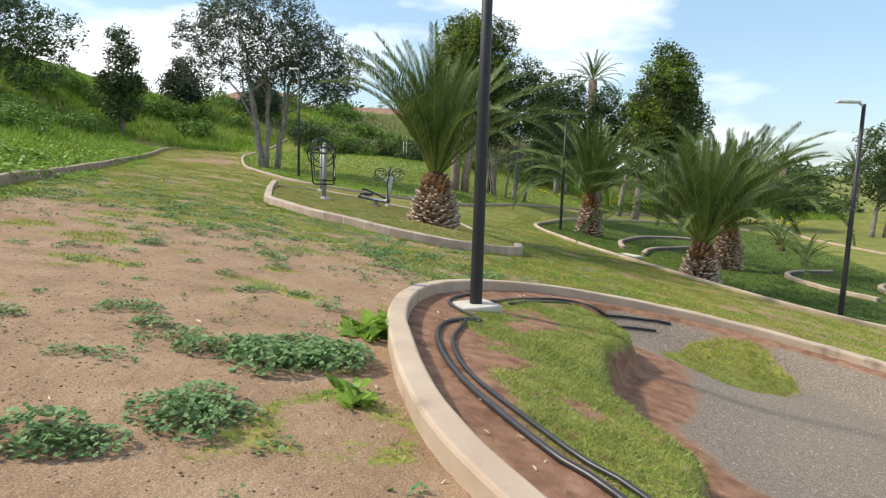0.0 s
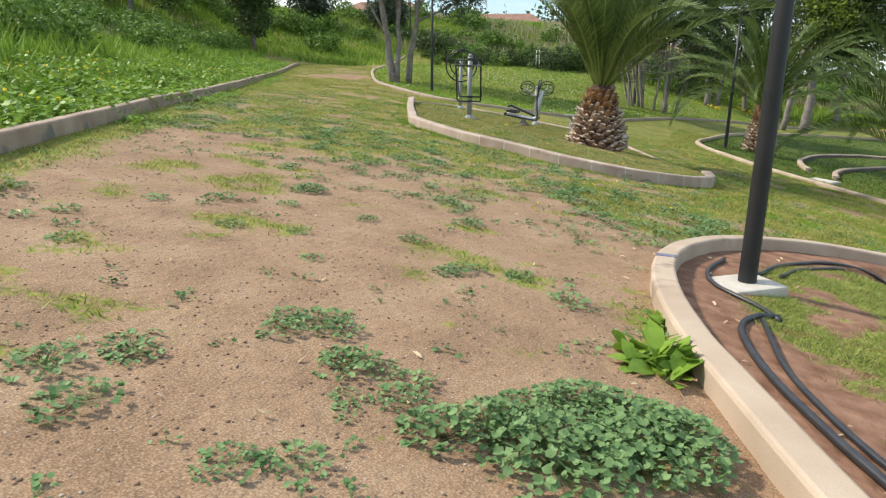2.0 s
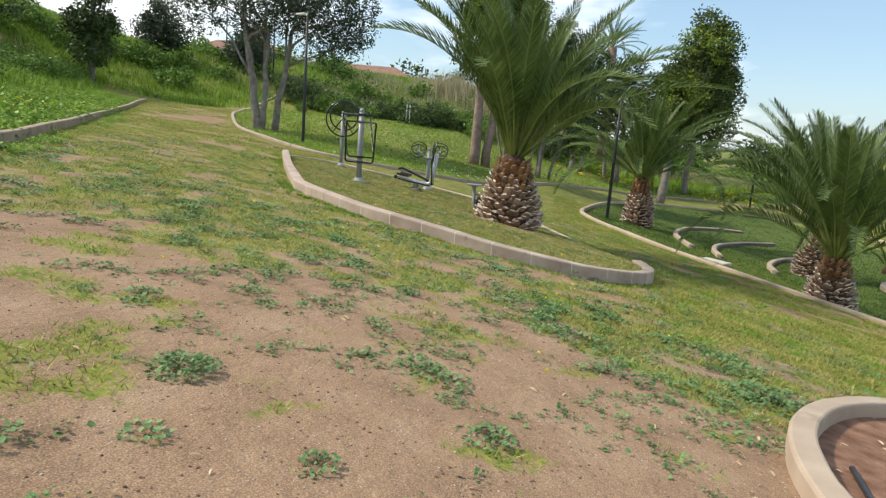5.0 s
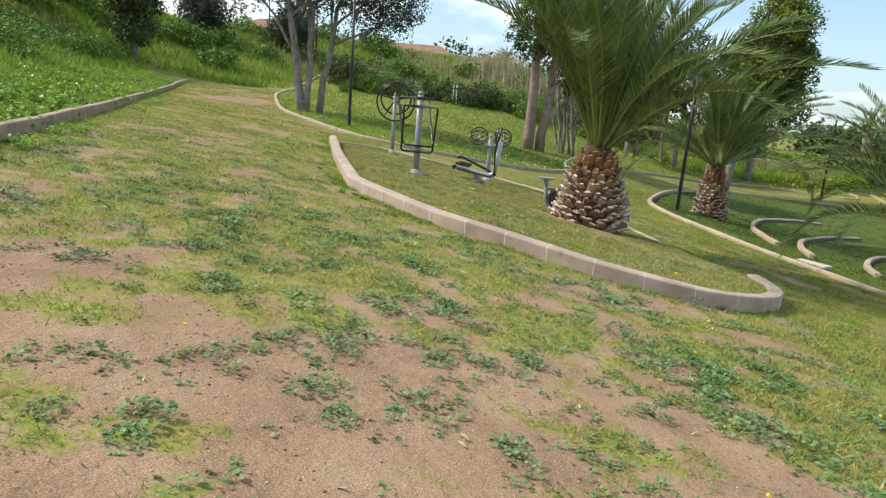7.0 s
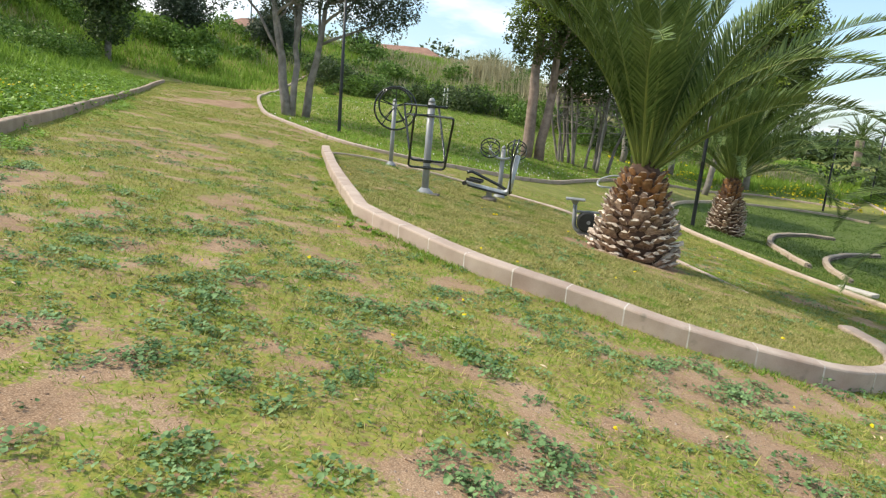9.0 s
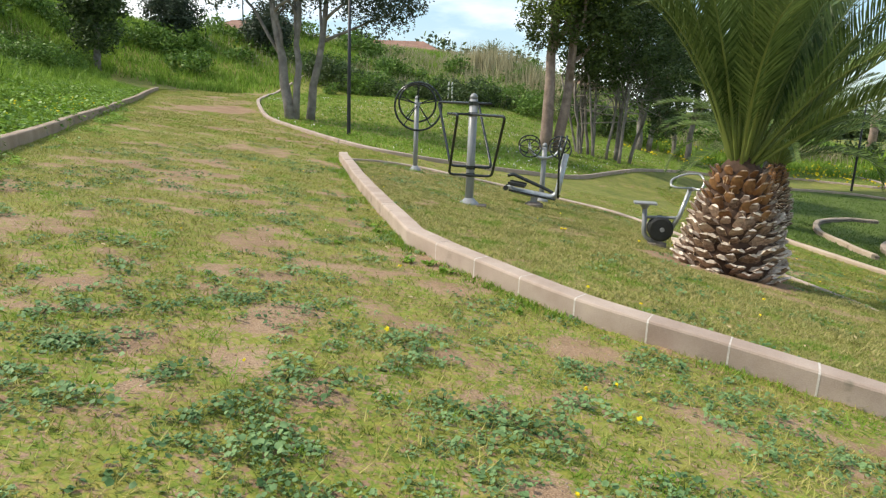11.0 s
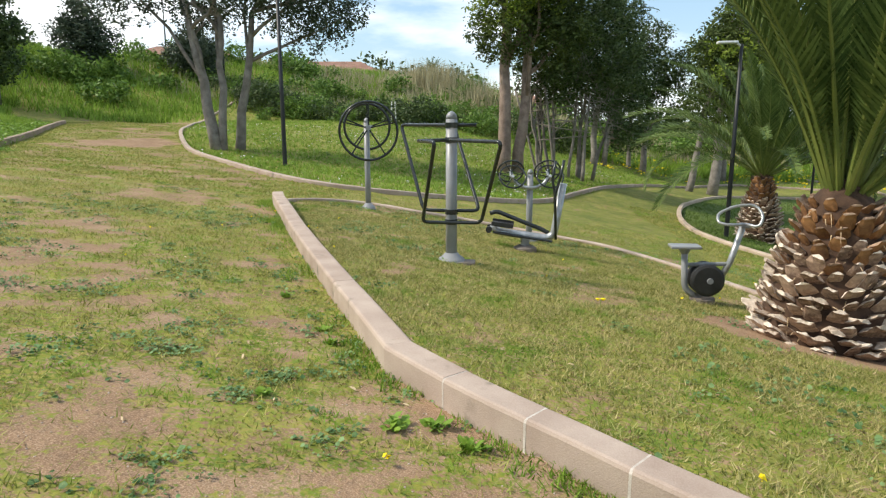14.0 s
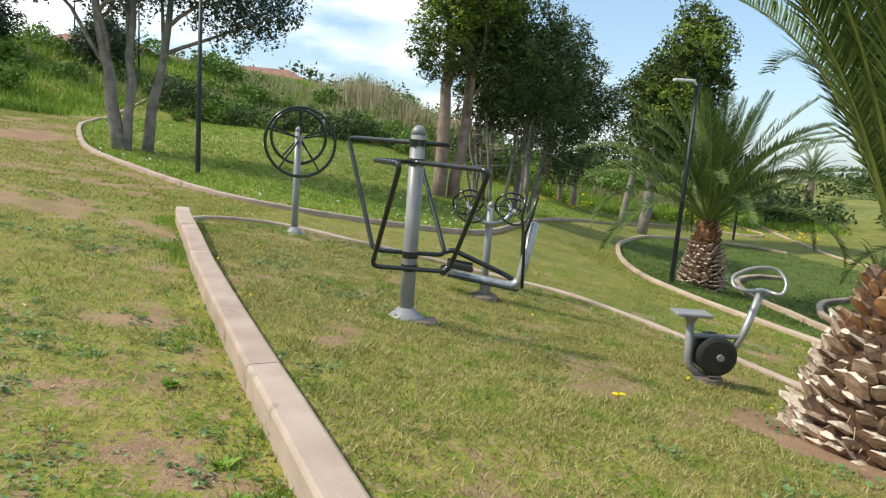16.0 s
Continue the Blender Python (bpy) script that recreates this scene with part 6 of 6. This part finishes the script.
many("bank_weeds", LEAFY, x, y, 1.35, M_DOCK, "bright leafy weeds along the bank kerb", "weeds", 125)
x, y = scatter(22000, -16, 2, -4, 26, lambda x, y: ((bank(x, y) < -0.12) & (bank(x, y) > -0.75)) * ramp(fbm(x, y, 0.8, 70), 0.42, 0.6) * ramp(bank(x, y), -0.8, -0.2), 153)
many("kerb_foot_weeds", LEAFY, x, y, 0.62, M_DOCK, "small bright weeds at the foot of the bank kerb", "weeds", 154)
x, y = scatter(4500, -22, 6, 24, 54, lambda x, y: inside(x, y, lawn_poly) * ramp(fbm(x, y, 2.2, 64), 0.4, 0.6), 126)
many("lawn_clover", TINY, x, y, 1.6, M_DOCK, "patches of clover in the lawn", "weeds", 127)

# white daisies in the lawn
daisy = weed_mesh("petals", small_leaf(0.2), 3, 0.015, 0.05, 0.045, 214)
x, y = scatter(1800, -20, 4, 24, 46, lambda x, y: inside(x, y, lawn_poly) * ramp(fbm(x, y, 3.0, 68), 0.4, 0.6), 148)
many("lawn_daisies", daisy, x, y, 1.2, M_WHITE, "small white daisies strewn over the lawn", "flowers", 149, 0.06)

# yellow flowers
petal = weed_mesh("petals", small_leaf(0.4), 5, 0.018, 0.03, 0.035, 208)
x, y = scatter(2200, -16, 0, -2, 26, lambda x, y: ((bank(x, y) > 0.3) & (bank(x, y) < 3.8)) * ramp(fbm(x, y, 1.6, 65), 0.48, 0.62), 130)
many("bank_flowers", petal, x, y, 1.0, M_YELLOW, "yellow wildflowers scattered over the bank", "flowers", 131, 0.20)
x, y = scatter(500, -8, 4, 6, 22, lambda x, y: 0.16 + 0 * x, 132)
many("path_flowers", petal, x, y, 0.6, M_YELLOW, "tiny yellow flowers in the grass", "flowers", 133, 0.03)
x, y = scatter(1500, 2, 22, 50, 75, lambda x, y: ramp(fbm(x, y, 3, 66), 0.5, 0.6), 134)
many("far_flowers", petal, x, y, 3.0, M_YELLOW, "yellow flowers in the far meadow", "flowers", 135, 0.15)
fl = thing("dandelion", -1.32, 15.95, zg(-1.32, 15.95), "yellow dandelion in the worn grass", "flower")
bm = bmesh.new()
tube(bm, [(0, 0, 0), (0.01, 0, 0.09)], 0.003, 5)
part("stalk", bm, M_DOCK, fl)
for dx in (-0.02, 0.03):
    bm = bmesh.new()
    tube(bm, [(dx, 0, 0.085), (dx, 0, 0.10), (dx, 0, 0.108)], [0.012, 0.026, 0.008], 9)
    part("bloom", bm, M_YELLOW, fl, "bright yellow bloom")

# pebbles and dry leaves
pb = bmesh.new()
bmesh.ops.create_uvsphere(pb, u_segments=5, v_segments=3, radius=0.5)
bmesh.ops.triangulate(pb, faces=pb.faces)
for v in pb.verts:
    v.co.x *= 1 + 0.25 * math.sin(9 * v.co.y)
    v.co.z *= 0.55
pebble = bpy.data.meshes.new("pebble")
pb.to_mesh(pebble)
pb.free()
x, y = scatter(19000, -8, 4.2, -2.5, 16, lambda x, y: on_path(x, y) * (1 - ramp(turf(x, y), 0.3, 0.7)), 140)
many("path_pebbles", pebble, x, y, 0.011, M_PEBBLE, "small stones strewn over the bare earth", "pebbles", 141)
x, y = scatter(9000, -4, 4.2, -1.5, 10, lambda x, y: on_path(x, y) * (1 - ramp(turf(x, y), 0.2, 0.6)) * (0.3 + 0.7 * ramp(fbm(x, y, 0.7, 72), 0.4, 0.6)), 155)
many("soil_crumbs", pebble, x, y, 0.015, M_CRUMB, "crumbs of dry brown soil on the bare earth", "soil", 156)
x, y = scatter(5000, 4, 12, -2, 8, lambda x, y: lookup(COVER[2], x, y), 142)
many("gravel_stones", pebble, x, y, 0.016, M_PEBBLE, "grey gravel in the hollow of the planter", "gravel", 143)
dry = weed_mesh("dry_leaf", long_leaf(), 1, 0.01, 0.01, 0.06, 209)
x, y = scatter(2200, -6, 5, -2, 18, lambda x, y: 0.25 + 0.75 * (line_distance(x, y, planter_line) < 0.5), 144)
many("dry_leaves", dry, x, y, 0.75, M_STRAW, "dry fallen leaves on the ground", "leaves", 145, 0.006)


# ---------------------------------------------------------------- irrigation hoses in the planter
def hose(points, radius, label, lift=0.0):
    line = spline(points, 0.08)
    bm = bmesh.new()
    tube(bm, [(x, y, zg(x, y) + radius + lift + 0.006 * math.sin(3 * i)) for i, (x, y) in enumerate(line)][::2], radius, 8)
    return tagged(part("irrigation_hose", bm, M_HOSE, smooth=True), label, "hose", "irrigation hoses")


hose([(6.0, -0.2), (5.24, 0.86), (5.01, 1.06), (4.69, 1.47), (4.39, 1.93), (4.14, 2.44), (3.93, 3.1), (3.86, 3.75), (3.99, 4.19), (4.12, 4.28)], 0.021, "thick black irrigation hose lying on red soil")
hose([(6.2, -0.3), (5.36, 0.92), (5.1, 1.14), (4.78, 1.55), (4.46, 2.02), (4.22, 2.5), (4.06, 3.1), (4.02, 3.7), (4.0, 4.15)], 0.016, "thick black irrigation hose lying on red soil", 0.01)
hose([(4.12, 4.2), (4.0, 4.5), (3.72, 4.75), (3.66, 5.2), (3.8, 5.9)], 0.018, "thin black hose curling by the lamp post")
hose([(4.05, 5.5), (4.35, 6.4), (4.9, 7.18), (5.65, 7.72), (6.5, 7.98)], 0.018, "thin black hose along the planter kerb")
hose([(4.25, 5.7), (4.5, 6.38), (5.0, 7.05), (5.7, 7.56), (6.2, 7.75)], 0.016, "thin black hose along the planter kerb")

# faded blue paint mark on the planter kerb
bm = bmesh.new()
box(bm, 0, 0, 0, 0.155, 0.07, 0.006, 0.002)
mark = tagged(part("paint_mark", bm, M_BLUE), "faded blue paint mark on the kerb", "paint mark")
mark.matrix_basis = pose(3.34, 4.86, float(base_ground(np.array([3.34]), np.array([4.86]))[0]) + 0.152, 0, 0, -4)
